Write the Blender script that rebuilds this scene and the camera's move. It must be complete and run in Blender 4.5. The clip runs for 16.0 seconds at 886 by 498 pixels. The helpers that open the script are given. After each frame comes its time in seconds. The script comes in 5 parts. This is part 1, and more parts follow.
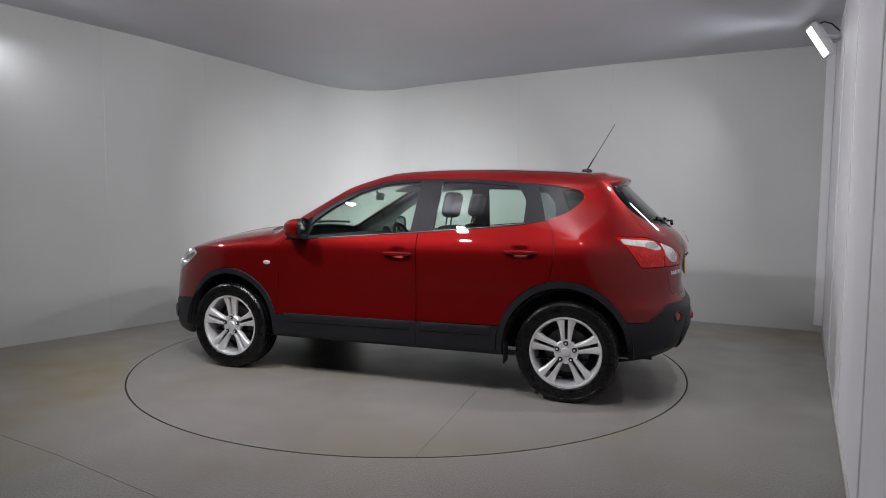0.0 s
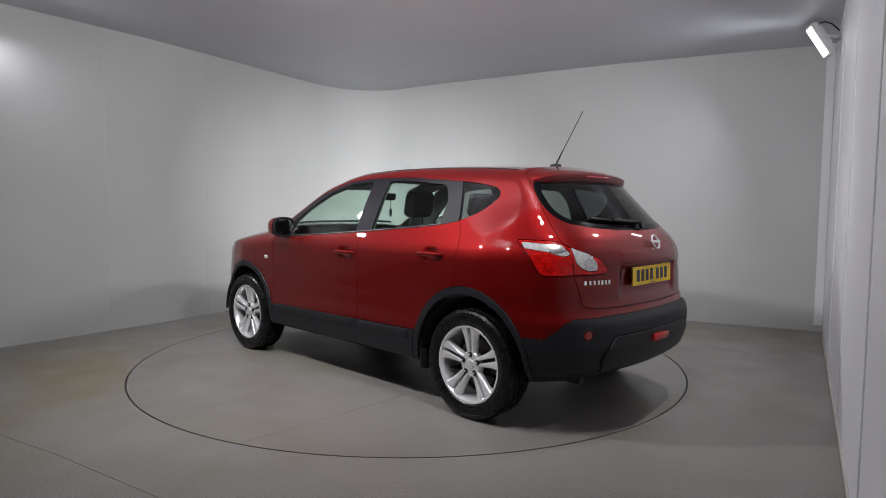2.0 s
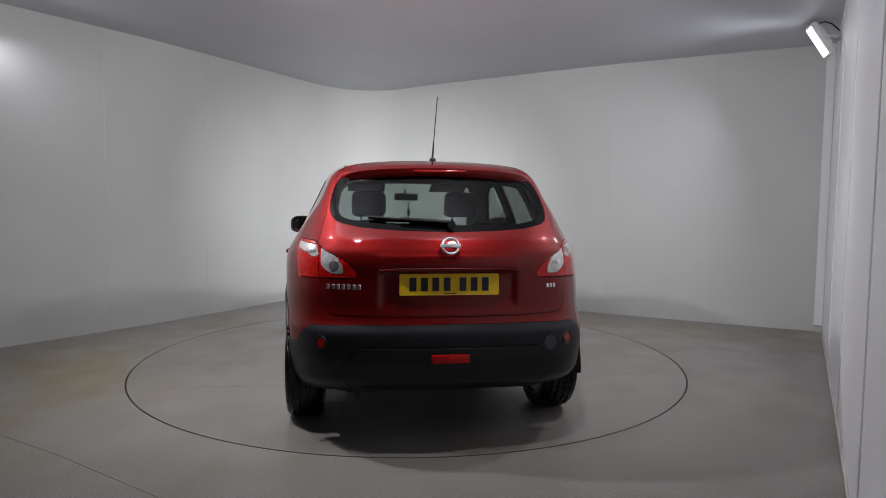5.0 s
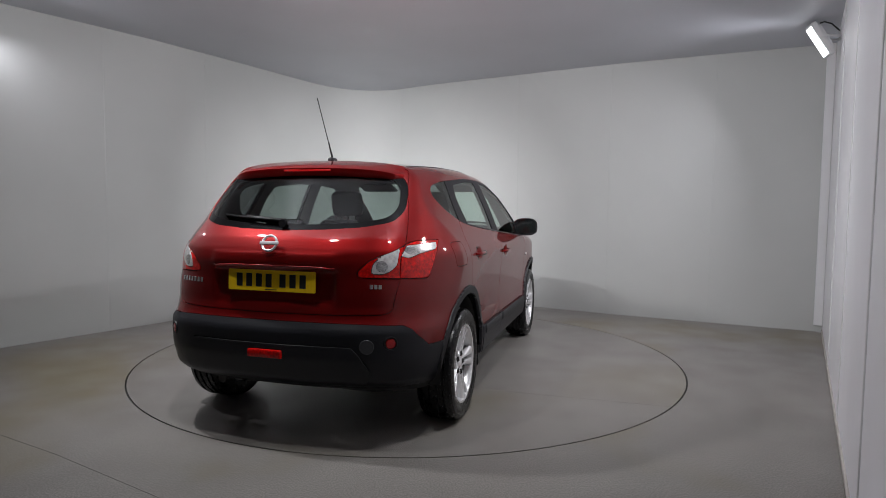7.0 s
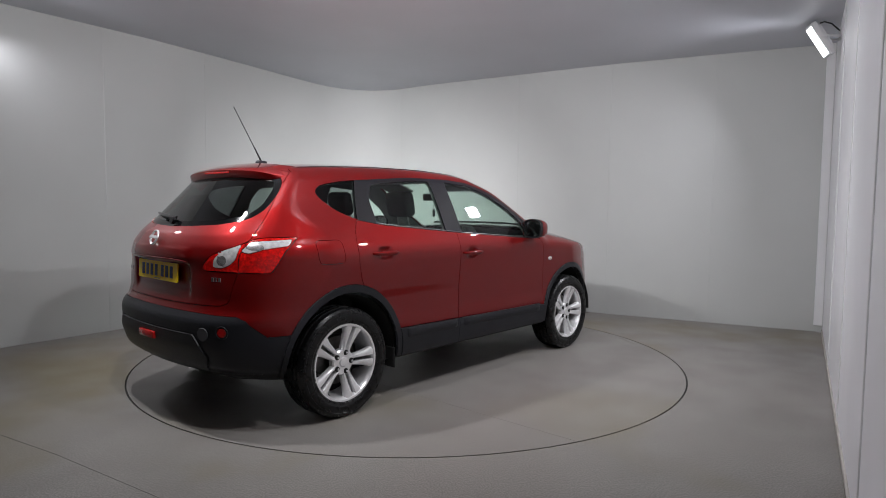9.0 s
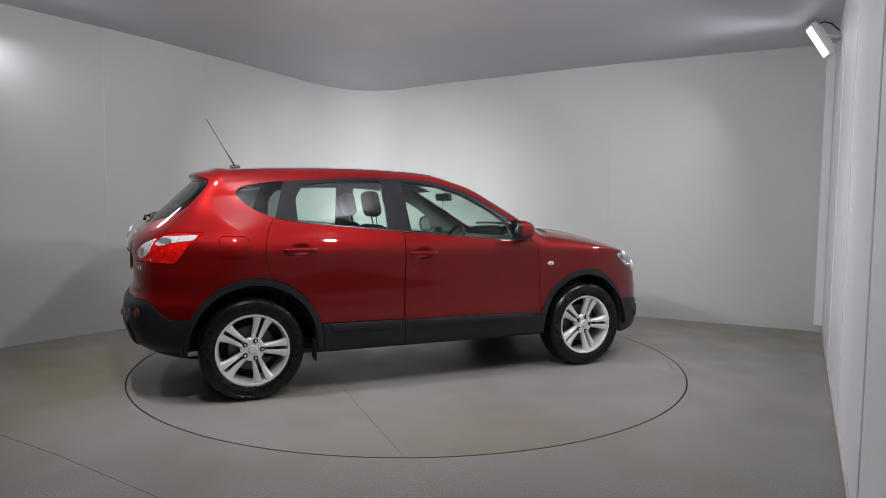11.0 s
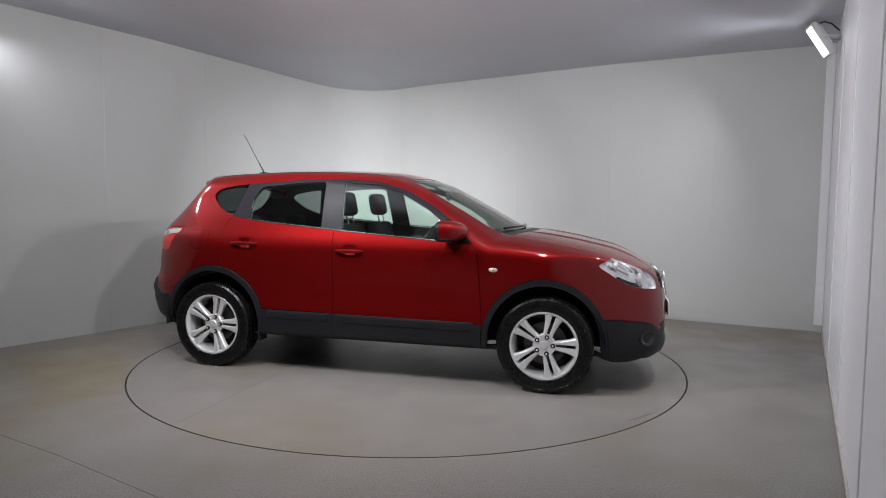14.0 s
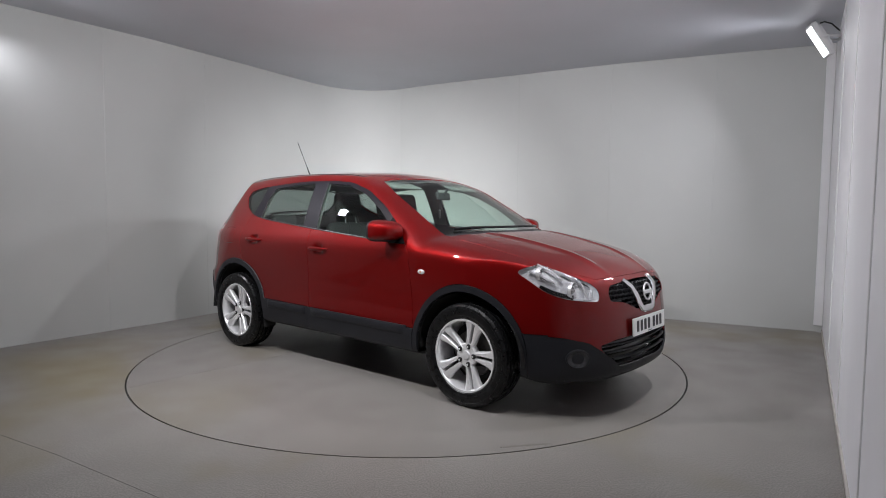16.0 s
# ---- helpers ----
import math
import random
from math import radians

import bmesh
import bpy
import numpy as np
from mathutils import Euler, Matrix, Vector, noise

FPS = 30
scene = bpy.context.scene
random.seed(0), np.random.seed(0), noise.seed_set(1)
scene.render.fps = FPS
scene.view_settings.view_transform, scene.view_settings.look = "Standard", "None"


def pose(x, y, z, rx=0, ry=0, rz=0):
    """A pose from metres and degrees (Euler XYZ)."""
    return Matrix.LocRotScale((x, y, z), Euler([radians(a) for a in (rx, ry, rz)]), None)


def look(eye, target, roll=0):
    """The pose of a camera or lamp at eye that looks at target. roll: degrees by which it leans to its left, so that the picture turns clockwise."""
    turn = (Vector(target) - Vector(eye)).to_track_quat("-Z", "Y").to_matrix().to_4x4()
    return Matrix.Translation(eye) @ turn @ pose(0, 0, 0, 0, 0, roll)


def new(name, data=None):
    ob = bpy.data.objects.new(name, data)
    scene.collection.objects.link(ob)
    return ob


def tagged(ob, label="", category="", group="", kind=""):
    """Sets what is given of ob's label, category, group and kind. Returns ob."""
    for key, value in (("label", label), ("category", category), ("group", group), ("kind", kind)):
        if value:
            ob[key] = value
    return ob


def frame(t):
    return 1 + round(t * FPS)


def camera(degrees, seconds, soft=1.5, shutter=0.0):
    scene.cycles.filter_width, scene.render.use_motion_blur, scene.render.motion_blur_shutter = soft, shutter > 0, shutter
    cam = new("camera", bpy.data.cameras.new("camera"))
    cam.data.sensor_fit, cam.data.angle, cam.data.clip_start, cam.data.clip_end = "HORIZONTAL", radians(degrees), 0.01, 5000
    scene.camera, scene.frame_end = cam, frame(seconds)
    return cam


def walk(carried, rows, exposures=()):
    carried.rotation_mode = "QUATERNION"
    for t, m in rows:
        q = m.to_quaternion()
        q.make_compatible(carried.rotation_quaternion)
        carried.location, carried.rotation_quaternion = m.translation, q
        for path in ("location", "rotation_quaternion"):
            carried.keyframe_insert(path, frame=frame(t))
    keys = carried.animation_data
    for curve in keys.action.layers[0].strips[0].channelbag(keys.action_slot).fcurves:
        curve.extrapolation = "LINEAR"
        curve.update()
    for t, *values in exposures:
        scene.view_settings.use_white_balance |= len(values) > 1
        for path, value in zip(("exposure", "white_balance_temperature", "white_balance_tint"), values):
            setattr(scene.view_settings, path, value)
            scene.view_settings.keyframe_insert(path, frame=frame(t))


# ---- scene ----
cam = camera(71.19, 16.0, soft=0.55)
EYE = look((0, -5.3353, 1.2866), (0.04792, -4.33873, 1.21918), 0.584)
walk(cam, [(0, EYE), (16, EYE)], [(0, 0.0), (4, -0.02), (7, 0.0), (9, 0.06), (12, 0.13), (16, 0.15)])

# ---- light: a windowless studio, lit by floodlights alone ----
world = bpy.data.worlds.new("world")
scene.world = world
world.use_nodes = True
world.node_tree.nodes["Background"].inputs[0].default_value = (0.5, 0.5, 0.55, 1)
world.node_tree.nodes["Background"].inputs[1].default_value = 0.02
scene.view_settings.exposure = 0.0
LAMP_STRENGTH = 110.0


# ---- materials ----
def mat(name, color, rough=0.5, metal=0.0, coat=0.0, noise_scale=0.0, noise_amount=0.0, bump_scale=0.0, bump=0.0, spec=0.5,
        rough_var=0.0, big_scale=0.0, big_amount=0.0, coat_ior=1.44):
    m = bpy.data.materials.new(name)
    m.use_nodes = True
    nt = m.node_tree
    b = nt.nodes["Principled BSDF"]
    b.inputs["Base Color"].default_value = (*color, 1)
    b.inputs["Roughness"].default_value = rough
    b.inputs["Metallic"].default_value = metal
    b.inputs["Coat Weight"].default_value = coat
    b.inputs["Coat Roughness"].default_value = 0.02
    b.inputs["Coat IOR"].default_value = coat_ior
    b.inputs["Specular IOR Level"].default_value = spec
    tc = nt.nodes.new("ShaderNodeTexCoord")

    def tex(scale, detail=4.0):
        n = nt.nodes.new("ShaderNodeTexNoise")
        n.inputs["Scale"].default_value = scale
        n.inputs["Detail"].default_value = detail
        nt.links.new(tc.outputs["Object"], n.inputs["Vector"])
        return n
    last = None
    for scale, amount in ((noise_scale, noise_amount), (big_scale, big_amount)):
        if not amount:
            continue
        n = tex(scale)
        ramp = nt.nodes.new("ShaderNodeMapRange")
        ramp.inputs["From Min"].default_value, ramp.inputs["From Max"].default_value = 0.3, 0.7
        ramp.inputs["To Min"].default_value, ramp.inputs["To Max"].default_value = 1 - amount, 1 + amount
        nt.links.new(n.outputs["Fac"], ramp.inputs["Value"])
        mix = nt.nodes.new("ShaderNodeVectorMath")
        mix.operation = "SCALE"
        if last:
            nt.links.new(last, mix.inputs[0])
        else:
            mix.inputs[0].default_value = color
        nt.links.new(ramp.outputs["Result"], mix.inputs["Scale"])
        last = mix.outputs["Vector"]
    if last:
        nt.links.new(last, b.inputs["Base Color"])
    if rough_var:
        n = tex(noise_scale or 6.0, 6)
        ramp = nt.nodes.new("ShaderNodeMapRange")
        ramp.inputs["From Min"].default_value, ramp.inputs["From Max"].default_value = 0.3, 0.7
        ramp.inputs["To Min"].default_value, ramp.inputs["To Max"].default_value = rough - rough_var, rough + rough_var
        nt.links.new(n.outputs["Fac"], ramp.inputs["Value"])
        nt.links.new(ramp.outputs["Result"], b.inputs["Roughness"])
    if bump:
        n = tex(bump_scale, 3)
        bn = nt.nodes.new("ShaderNodeBump")
        bn.inputs["Strength"].default_value = 1.0
        bn.inputs["Distance"].default_value = bump
        nt.links.new(n.outputs["Fac"], bn.inputs["Height"])
        nt.links.new(bn.outputs["Normal"], b.inputs["Normal"])
    return m


def glass_mat(name, tint, rough=0.0, ior=1.5):
    """Thin glass: a tinted pane that lets light through and mirrors by Fresnel."""
    m = bpy.data.materials.new(name)
    m.use_nodes = True
    nt = m.node_tree
    nt.nodes.remove(nt.nodes["Principled BSDF"])
    out = nt.nodes["Material Output"]
    clear, gloss = nt.nodes.new("ShaderNodeBsdfTransparent"), nt.nodes.new("ShaderNodeBsdfGlossy")
    clear.inputs["Color"].default_value = (*tint, 1)
    gloss.inputs["Roughness"].default_value = rough
    weight, mix = nt.nodes.new("ShaderNodeLayerWeight"), nt.nodes.new("ShaderNodeMixShader")
    weight.inputs["Blend"].default_value = 0.5
    power, scale = nt.nodes.new("ShaderNodeMath"), nt.nodes.new("ShaderNodeMath")
    power.operation, scale.operation = "POWER", "MULTIPLY_ADD"
    power.inputs[1].default_value = 4.0
    base = 2 * ((ior - 1) / (ior + 1)) ** 2
    scale.inputs[1].default_value, scale.inputs[2].default_value = 0.92 - base, base
    nt.links.new(weight.outputs["Facing"], power.inputs[0])
    nt.links.new(power.outputs[0], scale.inputs[0])
    nt.links.new(scale.outputs[0], mix.inputs[0])
    nt.links.new(clear.outputs[0], mix.inputs[1])
    nt.links.new(gloss.outputs[0], mix.inputs[2])
    nt.links.new(mix.outputs[0], out.inputs["Surface"])
    return m


def glow_mat(name, color, strength):
    m = mat(name, color)
    b = m.node_tree.nodes["Principled BSDF"]
    b.inputs["Emission Color"].default_value = (*color, 1)
    b.inputs["Emission Strength"].default_value = strength
    return m


PAINT = mat("red_metallic_paint", (0.160, 0.0024, 0.0026), rough=0.46, metal=0.58, coat=1.0, noise_scale=900, noise_amount=0.12, spec=0.06, coat_ior=1.42)
CLAD = mat("grained_black_plastic", (0.0125, 0.013, 0.0162), rough=0.40, bump_scale=700, bump=0.0004, noise_scale=5, noise_amount=0.12, spec=0.28)
GLOSS_BLACK = mat("gloss_black_plastic", (0.008, 0.008, 0.009), rough=0.12)
TRIM_BLACK = mat("pillar_film_black", (0.009, 0.008, 0.011), rough=0.42, noise_scale=40, noise_amount=0.08, spec=0.15)
RUBBER = mat("tyre_rubber", (0.0045, 0.0045, 0.005), rough=0.30, noise_scale=30, noise_amount=0.2, rough_var=0.08, bump_scale=300, bump=0.0003, spec=0.3)
ALLOY = mat("silver_alloy", (0.80, 0.80, 0.81), rough=0.25, metal=0.5, coat=0.4, noise_scale=60, noise_amount=0.05)
DARK_METAL = mat("dark_iron", (0.035, 0.033, 0.032), rough=0.55, metal=0.6, noise_scale=25, noise_amount=0.3)
DISC = mat("brake_disc_steel", (0.12, 0.115, 0.11), rough=0.4, metal=0.9, noise_scale=50, noise_amount=0.2)
CHROME = mat("chrome", (0.80, 0.80, 0.81), rough=0.06, metal=1.0, noise_scale=20, noise_amount=0.04)
SATIN = mat("satin_window_trim", (0.045, 0.045, 0.05), rough=0.30, metal=0.4, noise_scale=20, noise_amount=0.04)
UNDER = mat("underbody_black", (0.010, 0.010, 0.010), rough=0.8, noise_scale=12, noise_amount=0.3)
LINING = mat("grey_headlining", (0.15, 0.155, 0.15), rough=0.9, noise_scale=300, noise_amount=0.08)
CABIN_DARK = mat("charcoal_cabin_plastic", (0.018, 0.018, 0.019), rough=0.6, noise_scale=120, noise_amount=0.1, bump_scale=500, bump=0.0003)
SEAT = mat("black_seat_cloth", (0.014, 0.014, 0.015), rough=0.85, noise_scale=400, noise_amount=0.25, bump_scale=600, bump=0.0006)
GLASS = glass_mat("tinted_car_glass", (0.80, 0.92, 0.86))
SCREEN = glass_mat("windscreen_glass", (0.80, 0.92, 0.86))
DARKGLASS = glass_mat("rear_privacy_glass", (0.29, 0.32, 0.315), ior=1.27)
LENS = glass_mat("clear_lamp_lens", (0.98, 0.98, 0.99), ior=1.35)
RED_LENS = mat("red_lamp_plastic", (0.50, 0.005, 0.004), rough=0.12, coat=0.8, noise_scale=70, noise_amount=0.45, big_scale=22, big_amount=0.25, spec=0.3, coat_ior=1.35)
CLEAR_LAMP = mat("silver_lamp_lens", (0.66, 0.65, 0.65), rough=0.14, metal=0.35, coat=1.0, noise_scale=46, noise_amount=0.22)
HEAD_BOWL = mat("headlamp_bowl", (0.86, 0.87, 0.89), rough=0.20, metal=0.25, noise_scale=60, noise_amount=0.14, bump_scale=42, bump=0.005)
BOWL = mat("lamp_bulb_bowl", (0.52, 0.51, 0.51), rough=0.18, metal=0.8, coat=1.0, noise_scale=80, noise_amount=0.3)
RED_DARK = mat("dark_red_lens", (0.34, 0.007, 0.007), rough=0.12, coat=0.8, noise_scale=90, noise_amount=0.08)
# the rear wall's dimness is put into its colour, so the car reflects less
REAR_WALL = mat("dimmed_unseen_wall", (0.22, 0.22, 0.225), rough=0.8, noise_scale=2, noise_amount=0.08)
AMBER = mat("amber_bulb", (0.50, 0.22, 0.04), rough=0.2)
FOG_GLASS = mat("smoked_fog_lamp_glass", (0.07, 0.07, 0.075), rough=0.14, metal=0.6, noise_scale=45, noise_amount=0.5)
FRIT = mat("black_printed_glass_edge", (0.003, 0.003, 0.0035), rough=0.10, spec=0.14, noise_scale=30, noise_amount=0.1)
PLATE_Y = mat("yellow_plate_acrylic", (0.90, 0.58, 0.012), rough=0.25, noise_scale=60, noise_amount=0.03)
PLATE_W = mat("white_plate_acrylic", (0.86, 0.86, 0.84), rough=0.25, noise_scale=60, noise_amount=0.03)
INK = mat("plate_black", (0.012, 0.012, 0.012), rough=0.4)
MIRROR = mat("mirror_glass", (0.85, 0.87, 0.88), rough=0.01, metal=1.0)
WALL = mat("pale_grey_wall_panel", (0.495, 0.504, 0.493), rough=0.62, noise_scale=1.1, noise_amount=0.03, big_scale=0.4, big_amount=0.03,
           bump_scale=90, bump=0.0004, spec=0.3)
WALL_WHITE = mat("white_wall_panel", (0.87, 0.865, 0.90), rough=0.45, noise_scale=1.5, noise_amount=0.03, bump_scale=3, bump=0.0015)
CEIL = mat("grey_ceiling_board", (0.54, 0.555, 0.60), rough=0.45, noise_scale=0.8, noise_amount=0.04, bump_scale=60, bump=0.0005)
TRIM_W = mat("white_trim", (0.74, 0.74, 0.75), rough=0.4, noise_scale=5, noise_amount=0.02)
SKIRT = mat("scuffed_beige_trim", (0.50, 0.47, 0.44), rough=0.5, noise_scale=9, noise_amount=0.15)
HOUSING = mat("white_lamp_housing", (0.66, 0.66, 0.67), rough=0.4, noise_scale=9, noise_amount=0.03)
CABLE_B = mat("black_cable", (0.012, 0.012, 0.012), rough=0.5)
GLOW_COOL = glow_mat("cool_flood_glow", (0.95, 0.97, 1.0), 9.0)
GLOW = glow_mat("flood_glow", (0.97, 1.0, 0.99), LAMP_STRENGTH)


def floor_mat(name, seed, flip=1.0, stain=0.75):
    """Grey-brown sheet flooring with fine grain, wide dull patches and yellowish stains."""
    m = bpy.data.materials.new(name)
    m.use_nodes = True
    nt = m.node_tree
    b = nt.nodes["Principled BSDF"]
    tc = nt.nodes.new("ShaderNodeTexCoord")
    mapping = nt.nodes.new("ShaderNodeMapping")
    mapping.inputs["Location"].default_value = (seed, seed * 0.7, 0)
    mapping.inputs["Scale"].default_value = (flip, 1, 1)
    nt.links.new(tc.outputs["Object"], mapping.inputs["Vector"])

    def tex(scale, detail, lo, hi, a, c):
        n, r = nt.nodes.new("ShaderNodeTexNoise"), nt.nodes.new("ShaderNodeMapRange")
        n.inputs["Scale"].default_value, n.inputs["Detail"].default_value = scale, detail
        nt.links.new(mapping.outputs[0], n.inputs["Vector"])
        for key, v in (("From Min", lo), ("From Max", hi), ("To Min", a), ("To Max", c)):
            r.inputs[key].default_value = v
        nt.links.new(n.outputs["Fac"], r.inputs["Value"])
        return r.outputs["Result"]

    def mixed(fac, one, two):
        n = nt.nodes.new("ShaderNodeMix")
        n.data_type = "RGBA"
        nt.links.new(fac, n.inputs["Factor"])
        a, c = n.inputs[6], n.inputs[7]
        if isinstance(one, tuple):
            a.default_value = (*one, 1)
        else:
            nt.links.new(one, a)
        c.default_value = (*two, 1)
        return n.outputs[2]
    col = mixed(tex(120, 6, 0.38, 0.62, 0, 1), (0.170, 0.159, 0.149), (0.302, 0.282, 0.265))
    col = mixed(tex(1.1, 5, 0.45, 0.75, 0, 0.55), col, (0.170, 0.160, 0.150))
    col = mixed(tex(0.55, 3, 0.50, 0.68, 0, stain), col, (0.235, 0.200, 0.118))
    nt.links.new(col, b.inputs["Base Color"])
    nt.links.new(tex(2.2, 6, 0.3, 0.7, 0.30, 0.46), b.inputs["Roughness"])
    b.inputs["Specular IOR Level"].default_value = 0.30
    bn = nt.nodes.new("ShaderNodeBump")
    bn.inputs["Strength"].default_value, bn.inputs["Distance"].default_value = 1.0, 0.0003
    nt.links.new(tex(240, 2, 0.3, 0.7, 0, 1), bn.inputs["Height"])
    nt.links.new(bn.outputs[0], b.inputs["Normal"])
    return m


FLOOR = floor_mat("grey_sheet_flooring", 0.0, -1.0)
DISC_FLOOR = floor_mat("turntable_flooring", 3.1, stain=0.40)
JOINT = mat("dark_floor_joint", (0.02, 0.02, 0.02), rough=0.8)
SEAM_MAT = mat("floor_seam_weld", (0.115, 0.108, 0.10), rough=0.6)


# ---- mesh helpers ----
def mesh_of(bm, name):
    me = bpy.data.meshes.new(name)
    bm.to_mesh(me)
    bm.free()
    return me


def part(name, bm, material, parent=None, label="", smooth=30, m=None):
    """Links a bmesh as one mesh object, under parent if one is given. smooth: the angle below which edges are rounded off."""
    me = mesh_of(bm, name)
    if smooth:
        me.polygons.foreach_set("use_smooth", [True] * len(me.polygons))
        me.set_sharp_from_angle(angle=radians(smooth))
    me.materials.append(material)
    ob = new(name, me)
    if parent:
        ob.parent = parent
    if m is not None:
        ob.matrix_basis = m
    return tagged(ob, label)


def empty(name, m, label="", category="", group="", kind=""):
    ob = new(name)
    ob.matrix_basis = m
    return tagged(ob, label, category, group, kind)


def box(bm, lo, hi, bevel=0.0, seg=2, m=None):
    made = bmesh.ops.create_cube(bm, size=1)["verts"]
    size = [b - a for a, b in zip(lo, hi)]
    mid = [(a + b) / 2 for a, b in zip(lo, hi)]
    bmesh.ops.transform(bm, matrix=Matrix.Translation(mid) @ Matrix.Diagonal((*size, 1)), verts=made)
    if bevel:
        edges = list({e for v in made for e in v.link_edges})
        res = bmesh.ops.bevel(bm, geom=edges, offset=bevel, segments=seg, affect="EDGES", profile=0.5)
        made = list({v for f in res["faces"] for v in f.verts} | {v for v in made if v.is_valid})
    if m is not None:
        bmesh.ops.transform(bm, matrix=m, verts=made)
    return made


def prism(bm, outline, lo, hi, axis=2):
    """A solid between lo and hi along an axis, over a plan outline (anticlockwise)."""
    def at(p, h):
        q = list(p)
        q.insert(axis, h)
        return q
    a = [bm.verts.new(at(p, lo)) for p in outline]
    b = [bm.verts.new(at(p, hi)) for p in outline]
    n = len(outline)
    bm.faces.new(a[::-1]), bm.faces.new(b)
    for i in range(n):
        bm.faces.new((a[i], a[(i + 1) % n], b[(i + 1) % n], b[i]))
    bmesh.ops.recalc_face_normals(bm, faces=bm.faces[:])


def revolve(bm, profile, steps=48, axis="y", full=2 * math.pi):
    """A surface of revolution; profile: (radius, place along the axis)."""
    rings = []
    closed = full > 6.28
    count = steps if closed else steps + 1
    for i in range(count):
        a = full * i / steps
        ring = []
        for r, h in profile:
            c, s = r * math.cos(a), r * math.sin(a)
            ring.append(bm.verts.new((c, h, s) if axis == "y" else (c, s, h) if axis == "z" else (h, c, s)))
        rings.append(ring)
    for i in range(steps):
        one, two = rings[i], rings[(i + 1) % count]
        for j in range(len(profile) - 1):
            bm.faces.new((one[j], two[j], two[j + 1], one[j + 1]))
    bmesh.ops.recalc_face_normals(bm, faces=bm.faces[:])


def tube(bm, pts, radius, sides=8):
    """A round bar along points; radius may be one number or one a point."""
    pts = [Vector(p) for p in pts]
    rings = []
    for i, p in enumerate(pts):
        d = (pts[min(i + 1, len(pts) - 1)] - pts[max(i - 1, 0)]).normalized()
        u = d.orthogonal().normalized() if not rings else (u - d * u.dot(d)).normalized()
        v = d.cross(u)
        r = radius[i] if isinstance(radius, (list, tuple)) else radius
        rings.append([bm.verts.new(p + (u * math.cos(2 * math.pi * k / sides) + v * math.sin(2 * math.pi * k / sides)) * r) for k in range(sides)])
    for a, b in zip(rings, rings[1:]):
        for k in range(sides):
            bm.faces.new((a[k], a[(k + 1) % sides], b[(k + 1) % sides], b[k]))
    bm.faces.new(rings[0][::-1]), bm.faces.new(rings[-1])


# ---- the studio: a rounded corner, a white side wall, a low ceiling ----
CEILING = 3.015
LEFT = [(-6.60, -3.75), (-5.64, -2.44), (-4.66, -1.13), (-3.66, 0.25), (-2.75, 1.46), (-2.24, 2.27), (-1.75, 3.08), (-1.40, 3.66)]
CORNER = [(-1.25, 3.84), (-1.10, 3.97), (-0.87, 4.085), (-0.62, 4.11), (-0.36, 4.045), (-0.19, 3.93)]
BACK = [(0.13, 3.66), (0.52, 3.37), (1.24, 2.88), (1.83, 2.47), (2.45, 2.06), (3.52, 1.45), (4.36, 0.99)]
RIGHT = [(4.36, 0.99), (3.27, -0.70), (2.18, -2.39), (1.09, -4.08), (0.0, -5.77), (-0.92, -7.20)]
REAR = [(-0.92, -7.20), (-6.60, -3.75)]


def wall_run(name, pts, material, label, thick=0.10, low=-0.02, high=CEILING + 0.02):
    """A wall of one thickness whose inner face follows the points (room on their right)."""
    n = len(pts)
    outs = []
    for i, p in enumerate(pts):
        a, b = Vector(pts[max(i - 1, 0)]), Vector(pts[min(i + 1, n - 1)])
        d = (b - a).normalized()
        outs.append(Vector(p) + Vector((-d.y, d.x)) * thick)
    bm = bmesh.new()
    prism(bm, [tuple(p) for p in pts] + [tuple(p) for p in outs[::-1]], low, high)
    return tagged(part(name, bm, material, smooth=25), label, "wall", kind="structure")


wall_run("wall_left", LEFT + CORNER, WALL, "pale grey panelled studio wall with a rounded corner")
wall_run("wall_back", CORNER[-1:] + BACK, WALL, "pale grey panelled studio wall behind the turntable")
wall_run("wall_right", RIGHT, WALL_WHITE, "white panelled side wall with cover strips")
# added out of view, to close the room with a dim surface
wall_run("wall_rear", REAR, REAR_WALL, "unseen wall added to close the studio, toned mid-grey to dim reflections")

room = LEFT + CORNER + BACK + RIGHT[1:]
bm = bmesh.new()
prism(bm, [(p[0] * 1.03, p[1] * 1.03) for p in room][::-1], CEILING, CEILING + 0.06)
tagged(part("ceiling", bm, CEIL, smooth=0), "flat matt grey studio ceiling", "ceiling", kind="structure")

# the floor leaves a round hole for the turntable
TABLE_R = 2.237


def floor_mesh():
    bm = bmesh.new()
    steps = 128
    ring = [(TABLE_R * math.cos(2 * math.pi * i / steps), TABLE_R * math.sin(2 * math.pi * i / steps)) for i in range(steps)]
    inner = [bm.verts.new((x, y, 0)) for x, y in ring]
    outer = []
    for x, y in ring:
        # out to where the ray meets the room's outline, a little past the walls
        d = Vector((x, y)).normalized()
        best = 9.0
        for p, q in zip(room, room[1:] + room[:1]):
            p, q = Vector(p), Vector(q)
            e = q - p
            den = d.x * e.y - d.y * e.x
            if abs(den) > 1e-9:
                s = (p.x * e.y - p.y * e.x) / den
                k = (p.x * d.y - p.y * d.x) / den
                if s > 0 and -0.001 <= k <= 1.001:
                    best = min(best, s)
        o = d * (best + 0.06)
        outer.append(bm.verts.new((o.x, o.y, 0)))
    deep = [bm.verts.new((x, y, -0.03)) for x, y in ring]
    for i in range(steps):
        j = (i + 1) % steps
        bm.faces.new((inner[i], outer[i], outer[j], inner[j]))
        bm.faces.new((deep[i], inner[i], inner[j], deep[j]))
    return bm


